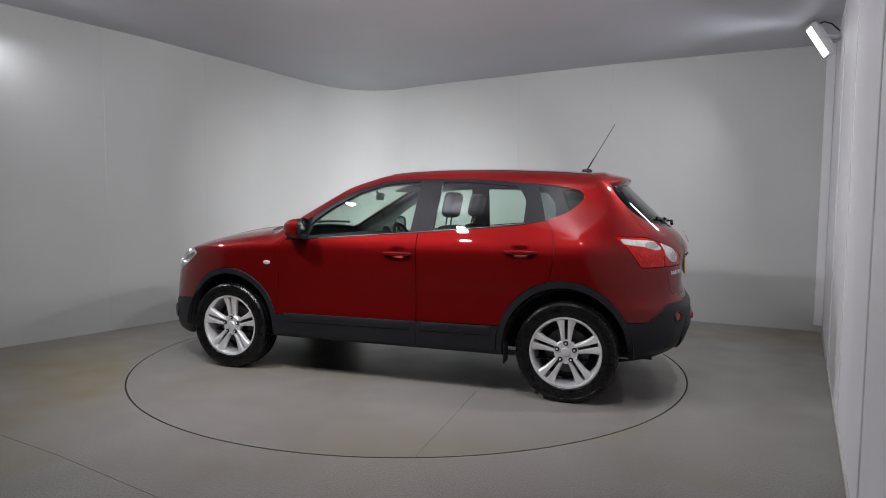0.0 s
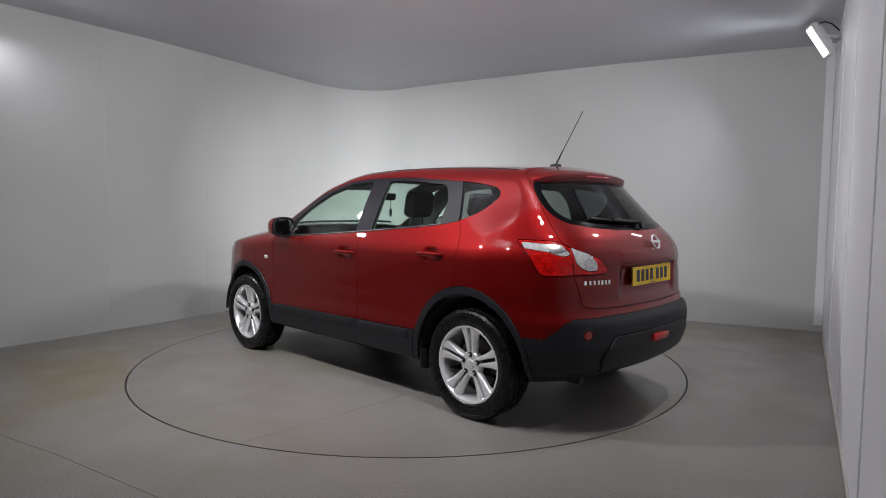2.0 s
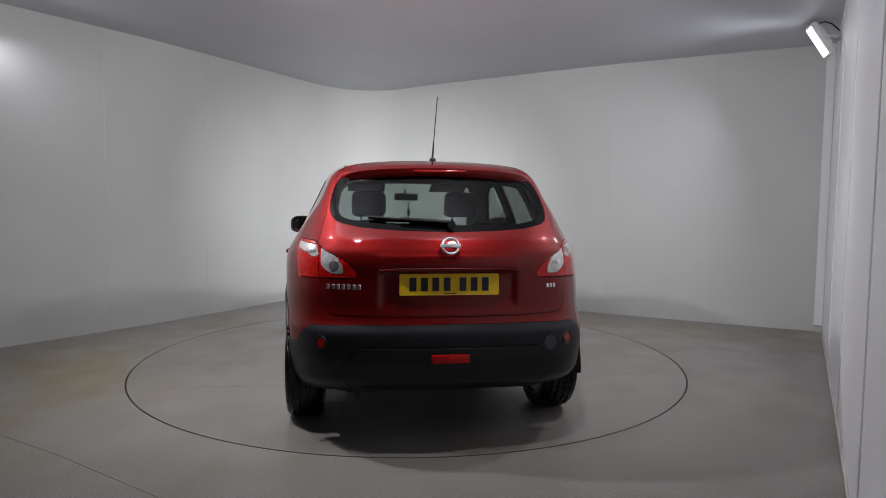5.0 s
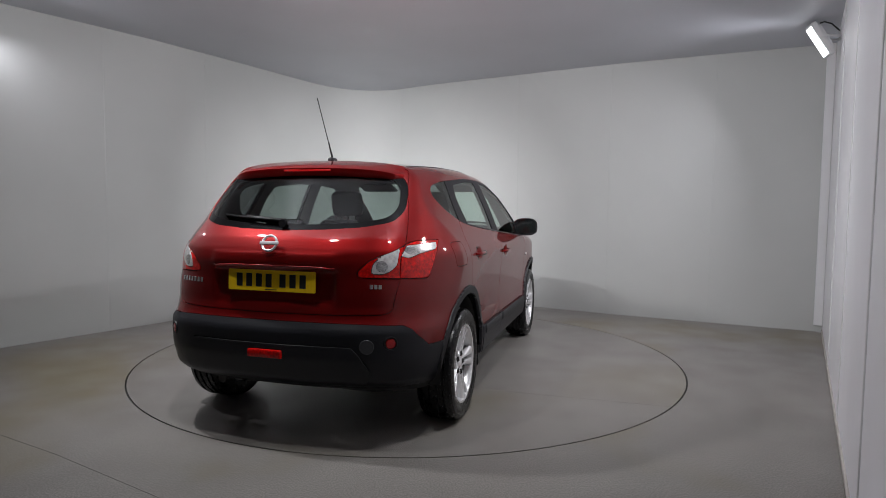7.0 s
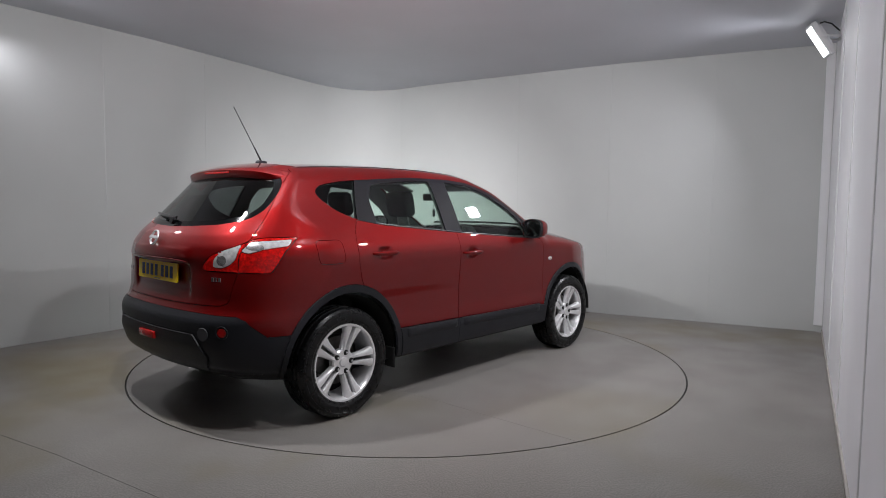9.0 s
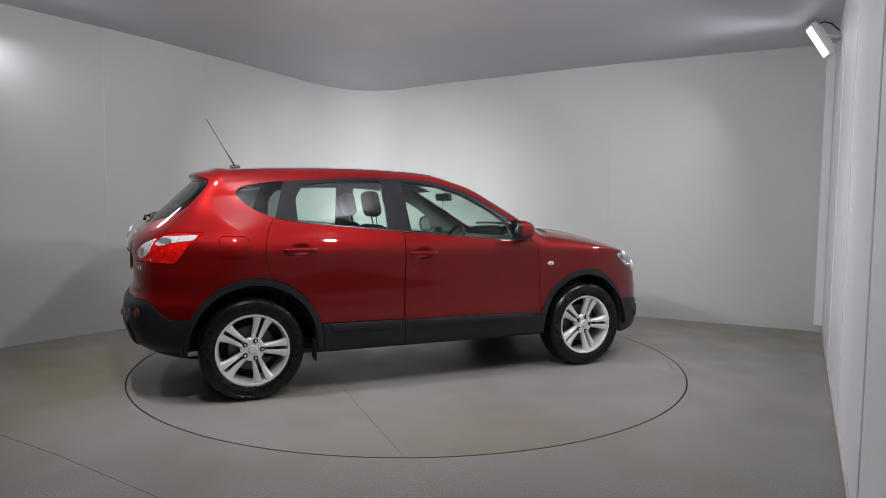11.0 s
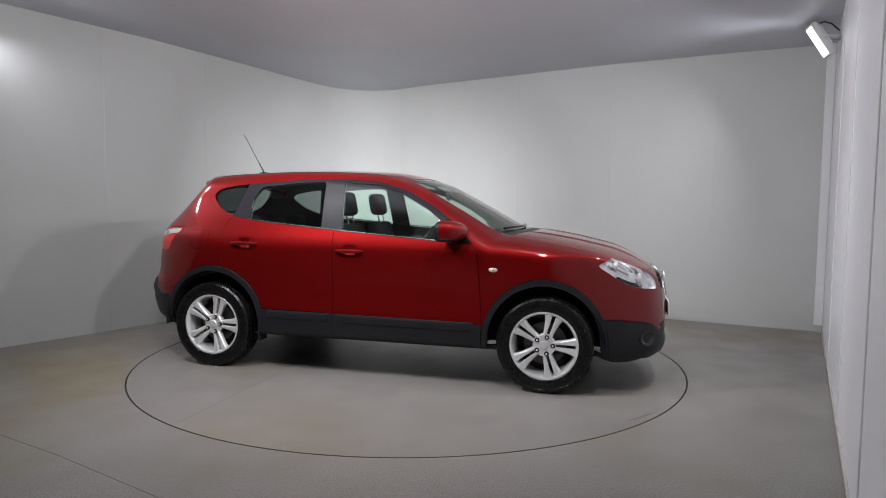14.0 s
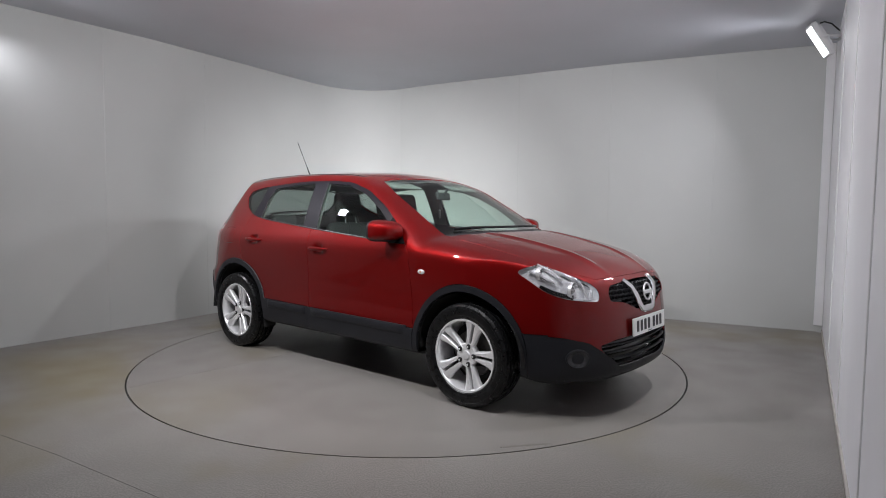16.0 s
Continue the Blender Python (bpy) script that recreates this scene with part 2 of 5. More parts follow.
tagged(part("floor", floor_mesh(), FLOOR, smooth=0), "worn grey-brown sheet floor with faint yellowish stains", "floor", kind="structure")
bm = bmesh.new()
revolve(bm, [(TABLE_R - 0.012, -0.012), (TABLE_R + 0.002, -0.012)], 128, axis="z")
tagged(part("trim_turntable_gap", bm, JOINT), "dark gap round the turntable", "floor joint", kind="structure")


# ---- floodlights ----
def floodlight(eye, target, mount, wide, tall, watts, spread, tint, label, core=0):
    """A flat LED floodlight that faces target, on two bracket arms that reach to mount. core: watts of an extra narrow
    beam, added to brighten the wall corner.
    """
    m = look(eye, target)
    ob = empty("floodlight", m, label, "floodlight", "studio floodlights")
    w, h = wide / 2, tall / 2
    bm = bmesh.new()
    box(bm, (-w - 0.022, -h - 0.022, 0.0), (w + 0.022, h + 0.022, 0.05), 0.010)
    part("housing", bm, HOUSING, ob)
    for i in range(7):
        x = -w + wide * i / 6
        bm = bmesh.new()
        box(bm, (x - 0.004, -h * 0.8, 0.049), (x + 0.004, h * 0.8, 0.072), 0.002, 1)
        part("fin", bm, HOUSING, ob)
    bm = bmesh.new()
    box(bm, (-w, -h, -0.006), (w, h, 0.001), 0.002, 1)
    part("light_panel", bm, GLOW_COOL if tall > 0.1 else GLOW, ob, "glowing white panel")
    # the second, narrow beam is an added one that makes the corner's bright spot
    for power, angle in ((watts, spread), (core, 47)):
        if not power:
            continue
        beam = bpy.data.lights.new("flood_beam", "AREA")
        beam.shape, beam.size, beam.size_y, beam.energy, beam.spread, beam.color = "RECTANGLE", wide, tall, power, radians(angle), tint
        light = new("flood_beam", beam)
        light.parent, light.matrix_basis = ob, pose(0, 0, -0.012)
    foot = m.inverted() @ Vector(mount)
    for s in (-1, 1):
        bm = bmesh.new()
        tube(bm, [(s * (w + 0.03), 0.0, 0.02), (s * (w + 0.03), 0.0, 0.06), tuple(Vector((s * w * 0.8, 0, 0)) + foot)], 0.011, 6)
        part("bracket_arm", bm, HOUSING, ob)
    bm = bmesh.new()
    side = Vector((1, 0, 0))
    tube(bm, [tuple(foot - side * w), tuple(foot + side * w)], 0.014, 6)
    part("bracket_bar", bm, HOUSING, ob)
    return ob


ON_WALL, ON_CEILING = "white LED floodlight, switched on, on a wall bracket", "small LED floodlight, switched on, under the ceiling"
COOL, WHITE = (0.92, 0.92, 1.0), (0.975, 0.972, 1.0)
LAMPS = [((3.66, 0.24, 2.82), (2.870, 0.527, 2.300), (3.87, 0.23, 2.86), 0.15, 0.29, 14, 112, COOL, ON_WALL),
         ((-3.70, 0.04, 2.80), (0.1, 0.95, 0.0), (-3.86, 0.03, 2.84), 0.11, 0.15, 11, 112, COOL, ON_WALL),
         ((-1.95, -1.60, 2.80), (1.0, -0.6, 0.6), (-1.95, -1.60, 3.01), 0.13, 0.075, 36, 150, WHITE, ON_CEILING),
         # assumed lamp, added out of view to complete the arc and fill from the right
         ((2.35, -1.25, 2.80), (0.2, 0.2, 0.0), (2.35, -1.25, 3.01), 0.13, 0.075, 15, 140, WHITE, ON_CEILING),
         ((-0.95, -2.52, 2.78), (-0.75, 3.9, 0.8), (-0.95, -2.52, 3.01), 0.13, 0.075, 26, 165, WHITE, ON_CEILING, 15),
         ((0.58, -2.58, 2.78), (-0.35, 3.9, 0.8), (0.58, -2.58, 3.01), 0.13, 0.075, 26, 165, WHITE, ON_CEILING, 15)]
for row in LAMPS:
    floodlight(*row)
# the wall lamp's cables
bm = bmesh.new()
tube(bm, [(3.67, 0.23, 2.985), (3.72, 0.25, 3.005), (3.79, 0.25, 2.99), (3.85, 0.22, 2.92)], 0.007, 6)
tagged(part("cable", bm, CABLE_B, smooth=60), "short black cable from the floodlight", "cable")
bm = bmesh.new()
tube(bm, [(3.855, 0.235, 2.89), (3.865, 0.23, 2.96), (3.885, 0.235, 3.013)], 0.006, 6)
tagged(part("cable", bm, HOUSING, smooth=60), "white cable that runs up the wall", "cable")

# panel joints and the white corner trim
def along(pts, dist):
    """The point at a distance along a run of points, and its direction."""
    for p, q in zip(pts, pts[1:]):
        p, q = Vector(p), Vector(q)
        d = q - p
        if dist <= d.length:
            return p + d.normalized() * dist, d.normalized()
        dist -= d.length
    return q, d.normalized()


def cover_strip(name, p, d, width, proud, low, high, material, label):
    bm = bmesh.new()
    box(bm, (-width / 2, -proud, low), (width / 2, 0.004, high), min(0.0015, proud * 0.4), 1)
    return tagged(part(name, bm, material, m=Matrix.Translation((p.x, p.y, 0)) @ Matrix.Rotation(math.atan2(d.y, d.x), 4, "Z")), label, "trim", kind="structure")


for run, dists in ((LEFT, (5.95, 7.13)), (BACK, (1.51, 2.72, 3.88))):
    for dist in dists:
        p, d = along(run, dist)
        cover_strip("trim_panel_joint", p, d, 0.012, 0.0018, 0.0, CEILING, WALL, "hairline joint cover between wall panels")
for dist in (1.75, 3.32, 4.83, 6.35):
    p, d = along(RIGHT, dist)
    cover_strip("trim_cover_strip", p, d, 0.022, 0.006, 0.0, CEILING, TRIM_W, "white joint strip on the side wall")
bm = bmesh.new()
tube(bm, [(-2.9, -1.45, 0.0), (-2.29, -1.86, 0.0), (-1.82, -2.15, 0.0), (-1.11, -2.64, 0.0), (-0.4, -3.12, 0.0)], 0.0016, 6)
tagged(part("trim_floor_seam", bm, SEAM_MAT), "dark seam in the sheet floor", "floor joint", kind="structure")
p, d = along(BACK, sum((Vector(b) - Vector(a)).length for a, b in zip(BACK, BACK[1:])) - 0.045)
cover_strip("trim_corner", p, d, 0.08, 0.03, 0.07, CEILING, TRIM_W, "white corner trim that stops short of the floor")
p, d = along(RIGHT, 4.4)
bm = bmesh.new()
box(bm, (-4.4, -0.012, 0.0), (5.2, 0.003, 0.028), 0.003, 1)
tagged(part("baseboard", bm, SKIRT, m=Matrix.Translation((p.x, p.y, 0)) @ Matrix.Rotation(math.atan2(d.y, d.x), 4, "Z")), "low greyish-beige skirting along the side wall", "skirting", kind="structure")

# ---- the car's body surface: x forward, y left, z up, origin on the floor between the axles ----
AXLE, WHEEL_Z = 1.315, 0.335
HANDLES = [(-1.005, 0.992), (-0.125, 0.955)]


def table(pairs, smooth):
    """A smooth function through the pairs (a, b)."""
    a, b = np.array(pairs, float).T
    grid = np.arange(a[0] - 4 * smooth, a[-1] + 4 * smooth, smooth / 6)
    val = np.interp(grid, a, b)
    ker = np.exp(-0.5 * (np.arange(-24, 25) / 6.0) ** 2)
    ker /= ker.sum()
    val = np.convolve(np.pad(val, 24, mode="edge"), ker, "valid")
    return lambda v: np.interp(v, grid, val)


# windscreen and roof along the middle
ROOF = table([(-2.6, 1.42), (-1.80, 1.510), (-1.55, 1.547), (-1.2, 1.574), (-0.8, 1.590), (-0.4, 1.592), (-0.05, 1.578),
              (0.12, 1.560), (0.40, 1.482), (0.75, 1.298), (1.15, 1.07), (1.6, 0.82)], 0.05)
BONNET = table([(0.6, 1.15), (1.05, 1.128), (1.3, 1.095), (1.5, 1.060), (1.76, 1.002), (1.9, 0.952), (2.02, 0.885),
                (2.10, 0.82), (2.2, 0.70), (2.4, 0.40)], 0.035)
NOSE = table([(0.0, 1.7), (0.14, 1.9), (0.20, 2.09), (0.26, 2.165), (0.36, 2.183), (0.50, 2.177), (0.62, 2.168), (0.70, 2.155),
              (0.80, 2.14), (0.9, 2.13), (2.0, 2.1)], 0.022)
TAIL = table([(0.0, -1.3), (0.20, -1.62), (0.26, -1.83), (0.31, -1.975), (0.38, -2.075), (0.50, -2.115), (0.64, -2.118), (0.665, -2.098),
              (0.70, -2.075), (0.76, -2.062), (0.90, -2.072), (0.99, -2.088), (1.05, -2.075), (1.12, -2.025), (1.20, -1.930),
              (1.35, -1.775), (1.46, -1.665), (1.8, -1.34)], 0.014)
SIDE = table([(0.0, 0.60), (0.18, 0.76), (0.26, 0.835), (0.32, 0.862), (0.42, 0.872), (0.50, 0.872), (0.58, 0.866), (0.70, 0.868), (0.85, 0.880),
              (0.94, 0.888), (0.985, 0.887), (1.03, 0.874), (1.065, 0.859), (1.100, 0.8420), (1.14, 0.8250), (1.22, 0.7905), (1.30, 0.7545), (1.38, 0.7170), (1.46, 0.6780), (1.56, 0.625), (1.9, 0.43)], 0.013)
WAIST = table([(-2.3, 0.03), (-1.6, 0.010), (-1.2, 0.0), (1.2, 0.0), (1.6, 0.012), (2.3, 0.05)], 0.12)
CABIN = table([(-2.2, 0.160), (-1.8, 0.097), (-1.6, 0.068), (-1.4, 0.044), (-1.2, 0.025), (-1.0, 0.011), (-0.4, -0.012), (0.5, -0.014), (1.0, 0.0), (1.6, 0.01)], 0.12)


def smax(a, b, k):
    h = np.clip(0.5 + 0.5 * (a - b) / k, 0, 1)
    return b + (a - b) * h + k * h * (1 - h)


def ease(v):
    h = np.clip(v, 0, 1)
    return h * h * (3 - 2 * h)


def bump(v, lo, hi, soft):
    return 1 / (1 + np.exp(np.clip(-(v - lo) / soft, -40, 40))) / (1 + np.exp(np.clip((v - hi) / soft, -40, 40)))


def hull(p):
    """Below zero inside the body, above outside."""
    x, y, z = p[..., 0], np.abs(p[..., 1]), p[..., 2]
    glass = ROOF(x + 0.10 * y * y * bump(x, -0.1, 3, 0.12)) - 0.085 * y * y - 0.10 * y ** 4
    # two raised ribs run along the bonnet
    ribs = 0.010 * np.exp(-((y - 0.30 - 0.10 * (1.9 - x)) / 0.035) ** 2) * bump(x, 1.15, 1.98, 0.05)
    hood = BONNET(x) - (0.03 + 0.10 * bump(x, 1.85, 9, 0.08)) * y * y - 0.13 * y ** 4 + ribs
    top = z - smax(glass, hood, 0.02)
    side = y - (SIDE(z) - WAIST(x) - CABIN(x) * ease((z - 1.02) / 0.34)) \
        - 0.012 * np.exp(-((np.abs(x) - AXLE) / 0.36) ** 2) * bump(z, 0.2, 0.86, 0.05)
    # hollows behind the door handles
    for hx, hz in HANDLES:
        side = side + 0.020 * np.exp(-((x - hx) / 0.048) ** 4 - ((z - hz) / 0.032) ** 4)
    nose = x - (NOSE(z) - 0.24 * y * y - 1.15 * y ** 6)
    # the recess for the number plate under a proud handle bar
    plate = 0.021 / (1 + np.exp(np.clip((z - 0.955) / 0.005, -40, 40))) * bump(z, 0.775, 9, 0.012) * bump(y, -1, 0.355, 0.008) \
        - 0.007 * bump(z, 0.957, 1.040, 0.004) * bump(y, -1, 0.37, 0.010)
    high = bump(z, 1.08, 9, 0.03)
    tail = TAIL(z) + (0.16 + 0.13 * bump(z, 0.9, 9, 0.05)) * y * y + (1.15 + 0.9 * high) * y ** 8 + plate - x
    floor_ = 0.275 - 0.06 * bump(x, 1.72, 9, 0.03) - z
    f = smax(top, side, 0.075)
    f = smax(f, nose, 0.07)
    f = smax(f, tail, 0.05)
    return smax(f, floor_, 0.04)


def solve_hull(a, b):
    """The points on the segments from a (inside) to b (outside) at which they leave the body."""
    lo, hi = np.zeros(len(a)), np.ones(len(a))
    for _ in range(26):
        mid = 0.5 * (lo + hi)
        inside = hull(a + (b - a) * mid[:, None]) < 0
        lo, hi = np.where(inside, mid, lo), np.where(inside, hi, mid)
    return a + (b - a) * lo[:, None]


def hull_normal(p):
    e = 0.004
    g = np.stack([hull(p + d) - hull(p - d) for d in np.eye(3) * e], -1)
    return g / (np.linalg.norm(g, axis=1, keepdims=True) + 1e-9)


# ---- the body's skin: a fine grid, shot from a spine onto the surface ----
def skin():
    cell = 0.018
    xs, ys, zs = (np.linspace(a, b, int(round((b - a) / cell)) + 1) for a, b in ((-2.3, 2.3), (-1.0, 1.0), (0.02, 1.72)))
    nx, ny, nz = len(xs), len(ys), len(zs)
    index, pts, faces = {}, [], []

    def vert(i, j, k):
        if (i, j, k) not in index:
            index[i, j, k] = len(pts)
            pts.append((xs[i], ys[j], zs[k]))
        return index[i, j, k]
    for i in range(nx - 1):
        for k in range(nz - 1):
            faces.append((vert(i, 0, k), vert(i + 1, 0, k), vert(i + 1, 0, k + 1), vert(i, 0, k + 1)))
            faces.append((vert(i, ny - 1, k), vert(i, ny - 1, k + 1), vert(i + 1, ny - 1, k + 1), vert(i + 1, ny - 1, k)))
        for j in range(ny - 1):
            faces.append((vert(i, j, nz - 1), vert(i + 1, j, nz - 1), vert(i + 1, j + 1, nz - 1), vert(i, j + 1, nz - 1)))
    for j in range(ny - 1):
        for k in range(nz - 1):
            faces.append((vert(0, j, k), vert(0, j, k + 1), vert(0, j + 1, k + 1), vert(0, j + 1, k)))
            faces.append((vert(nx - 1, j, k), vert(nx - 1, j + 1, k), vert(nx - 1, j + 1, k + 1), vert(nx - 1, j, k + 1)))
    q = np.array(pts)
    p = np.stack([np.clip(q[:, 0], -1.35, 1.45), np.zeros(len(q)), np.full(len(q), 0.72)], 1)
    p[:, 2] = np.where(q[:, 0] > 0.9, 0.72 - 0.10 * np.clip((q[:, 0] - 0.9) / 0.5, 0, 1), 0.72)
    far = p + (q - p) * 1.6
    return solve_hull(p, far), np.array(faces)


V, F = skin()
N = hull_normal(V)
LABEL = np.zeros(len(F), int)
NAMES = ["body_shell"]
LOCKED = np.zeros(len(V), bool)


def inside(poly, a, b):
    res = np.zeros(len(a), bool)
    n = len(poly)
    for i in range(n):
        (x1, y1), (x2, y2) = poly[i], poly[(i + 1) % n]
        if y1 == y2:
            continue
        hit = ((y1 > b) != (y2 > b)) & (a < (x2 - x1) * (b - y1) / (y2 - y1) + x1)
        res ^= hit
    return res


def rounded(poly, r, steps=5):
    """The outline with its corners rounded off by about r; r may be one number a corner."""
    out = []
    n = len(poly)
    for i in range(n):
        a, b, c = (Vector(poly[(i + k) % n]) for k in (-1, 0, 1))
        rad = r[i] if isinstance(r, (list, tuple)) else r
        d1, d2 = a - b, c - b
        cut1, cut2 = min(rad, d1.length * 0.45), min(rad, d2.length * 0.45)
        p, q = b + d1.normalized() * cut1, b + d2.normalized() * cut2
        for s in range(steps + 1):
            t = s / steps
            out.append(tuple(p * (1 - t) ** 2 + b * 2 * t * (1 - t) + q * t * t))
    return out


def region(name, view, poly, side=0, only=None, lim=None):
    """Marks the faces within an outline as a panel of their own, and draws the grid onto the outline.
    view: 'side' (x, z), 'rear' and 'front' (y, z) or 'top' (x, y). side: +1 or -1 for one flank. only: panels from which it may be cut."""
    ax = {"side": (0, 2), "rear": (1, 2), "front": (1, 2), "top": (0, 1)}[view]
    depth = {"side": 1, "rear": 0, "front": 0, "top": 2}[view]
    cen, nor = V[F].mean(1), N[F].mean(1)
    if view == "side":
        ok = (cen[:, 1] * side > 0.30) & (nor[:, 1] * side > 0.12)
    elif view == "rear":
        ok = (cen[:, 0] < -1.2) & (nor[:, 0] < -0.10)
    elif view == "front":
        ok = (cen[:, 0] > 1.2) & (nor[:, 0] > 0.10)
    else:
        ok = nor[:, 2] > 0.12
    if lim is not None:
        ok &= lim(cen)
    if only is not None:
        ok &= np.isin(LABEL, [NAMES.index(o) for o in only])
    inn = ok & inside(poly, cen[:, ax[0]], cen[:, ax[1]])
    if name not in NAMES:
        NAMES.append(name)
    LABEL[inn] = NAMES.index(name)
    vin, vout = np.zeros(len(V), bool), np.zeros(len(V), bool)
    vin[F[inn].ravel()] = True
    vout[F[ok & ~inn].ravel()] = True
    edge = np.where(vin & vout & ~LOCKED)[0]
    if not len(edge):
        return
    pts = V[edge][:, ax]
    best, where = np.full(len(edge), 9.0), pts.copy()
    n = len(poly)
    for i in range(n):
        a, b = np.array(poly[i], float), np.array(poly[(i + 1) % n], float)
        d = b - a
        L = d @ d
        if L < 1e-12:
            continue
        t = np.clip(((pts - a) @ d) / L, 0, 1)
        c = a + t[:, None] * d
        dist = np.hypot(*(pts - c).T)
        take = dist < best
        best[take], where[take] = dist[take], c[take]
    near = best < 0.022
    idx = edge[near]
    new_p = V[idx].copy()
    new_p[:, ax] = where[near]
    a, b = new_p.copy(), new_p.copy()
    now = V[idx, depth]
    sgn = np.sign(N[idx, depth])
    a[:, depth], b[:, depth] = now - sgn * 0.10, now + sgn * 0.10
    good = (hull(a) < 0) & (hull(b) > 0)
    V[idx[good]] = solve_hull(a[good], b[good])
    LOCKED[idx[good]] = True
    N[idx[good]] = hull_normal(V[idx[good]])


def panel(names, title, material, parent, label="", gap=0.002, proud=0.0, rim=0.012, keep=None):
    """The faces of the named regions as one mesh with turned-in edges, a gap round it and true normals."""
    ids = [NAMES.index(n) for n in ([names] if isinstance(names, str) else names)]
    sel = F[np.isin(LABEL, ids) if keep is None else np.isin(LABEL, ids) & keep]
    used, inv = np.unique(sel.ravel(), return_inverse=True)
    f = inv.reshape(-1, 4)
    v, n = V[used].copy(), N[used].copy()
    count = {}
    for q in f:
        for k in range(4):
            e = (q[k], q[(k + 1) % 4])
            count[e] = count.get(e, 0) + 1
    border = [e for e in count if (e[1], e[0]) not in count]
    bverts = sorted({a for e in border for a in e})
    toward = np.zeros_like(v)
    cen = v[f].mean(1)
    for k in range(4):
        np.add.at(toward, f[:, k], cen)
    num = np.zeros(len(v))
    np.add.at(num, f.ravel(), 1)
    toward = toward / num[:, None] - v
    toward -= n * (toward * n).sum(1, keepdims=True)
    toward /= np.linalg.norm(toward, axis=1, keepdims=True) + 1e-9
    v += n * proud
    b = np.array(bverts, int)
    if len(b):
        v[b] += toward[b] * gap
    low = {a: len(v) + i for i, a in enumerate(bverts)}
    top = {a: len(v) + len(b) + i for i, a in enumerate(bverts)}
    faces = [tuple(map(int, q)) for q in f]
    if rim and len(b):
        v = np.concatenate([v, v[b] - n[b] * rim + toward[b] * 0.001, v[b]])
        n = np.concatenate([n, -toward[b], (n[b] - toward[b]) * 0.7071])
        faces += [(top[e[1]], top[e[0]], low[e[0]], low[e[1]]) for e in border]
    me = bpy.data.meshes.new(title)
    me.from_pydata(v.tolist(), [], faces)
    me.polygons.foreach_set("use_smooth", [True] * len(me.polygons))
    me.materials.append(material)
    me.normals_split_custom_set_from_vertices(n.tolist())
    ob = new(title, me)
    ob.parent = parent
    return tagged(ob, label)


CAR_X, CAR_Y = -0.108, 0.038
turntable = empty("turntable", pose(0, 0, 0), "round grey turntable set flush into the floor", "turntable")
EDGE = TABLE_R - 0.012
SEAM = -0.81


def deck(lo, hi, name):
    """A plate of the turntable between two chords x = lo and x = hi."""
    pts = []
    a0, a1 = math.acos(max(-1, min(1, hi / EDGE))), math.acos(max(-1, min(1, lo / EDGE)))
    for i in range(65):
        a = a0 + (a1 - a0) * i / 64
        pts.append((EDGE * math.cos(a), EDGE * math.sin(a)))
    for i in range(65):
        a = -a1 + (a1 - a0) * i / 64
        pts.append((EDGE * math.cos(a), EDGE * math.sin(a)))
    clean = [p for i, p in enumerate(pts) if (Vector(p) - Vector(pts[i - 1])).length > 1e-5]
    bm = bmesh.new()
    prism(bm, clean, -0.02, 0.0)
    part(name, bm, DISC_FLOOR, turntable, smooth=0)


deck(-EDGE, SEAM - 0.0012, "deck_plate"), deck(SEAM + 0.0012, EDGE, "deck_plate")
bm = bmesh.new()
revolve(bm, [(0.0001, -0.021), (EDGE, -0.021), (EDGE, -0.03)], 96, axis="z")
part("turntable_frame", bm, JOINT, turntable, "dark frame under the plates")
SCUFF = mat("rubbed_floor_mark", (0.205, 0.187, 0.172), rough=0.5, noise_scale=60, noise_amount=0.2)
for i in range(4):
    bm = bmesh.new()
    box(bm, (-0.007, -0.045, 0.0), (0.007, 0.045, 0.0008), 0.0)
    part("tyre_mark", bm, SCUFF, turntable, "faint rubbed tyre mark", smooth=0, m=pose(1.80 + 0.040 * i, -1.19 + 0.052 * i, 0.0, 0, 0, -42))
car = empty("car", pose(CAR_X, CAR_Y, 0), "dark red metallic compact five-door crossover on the turntable", "car")


# ---- panel outlines ----
def arch(cx, radii, base=0.10):
    """An arch round a wheel: radii from its rear (180 degrees) over the top to its front (0 degrees)."""
    n = len(radii) - 1
    dense = np.interp(np.linspace(0, n, 33), range(n + 1), radii)
    dense = np.convolve(np.pad(dense, 3, mode="edge"), np.ones(7) / 7, "valid")
    pts = [(cx - radii[0], base)]
    for i, r in enumerate(dense):
        a = math.pi * (1 - i / 32)
        pts.append((cx + r * math.cos(a), WHEEL_Z + r * math.sin(a)))
    return pts + [(cx + radii[-1], base)]


def both(half):
    """A whole outline from its half with y above zero, top to bottom."""
    return half + [(-y, z) for y, z in half[::-1]]


REAR_IN, REAR_OUT = [0.395, 0.405, 0.432, 0.437, 0.425], [0.425, 0.445, 0.480, 0.484, 0.468]
FRONT_IN, FRONT_OUT = [0.400, 0.412, 0.418, 0.405, 0.385], [0.442, 0.455, 0.465, 0.448, 0.428]
BELT = [(0.80, 1.030), (0.56, 1.043), (-0.2, 1.100), (-0.85, 1.157), (-1.0, 1.174), (-1.15, 1.200)]
DLO = rounded([(-1.405, 1.358), (-1.37, 1.412), (-1.18, 1.447), (-0.60, 1.491), (-0.20, 1.492), (0.05, 1.473), (0.28, 1.406), (0.50, 1.288),
               (0.66, 1.172)] + BELT + [(-1.30, 1.262)], [0.05, 0.05] + [0.06] * 7 + [0.004] + [0.05] * 6)
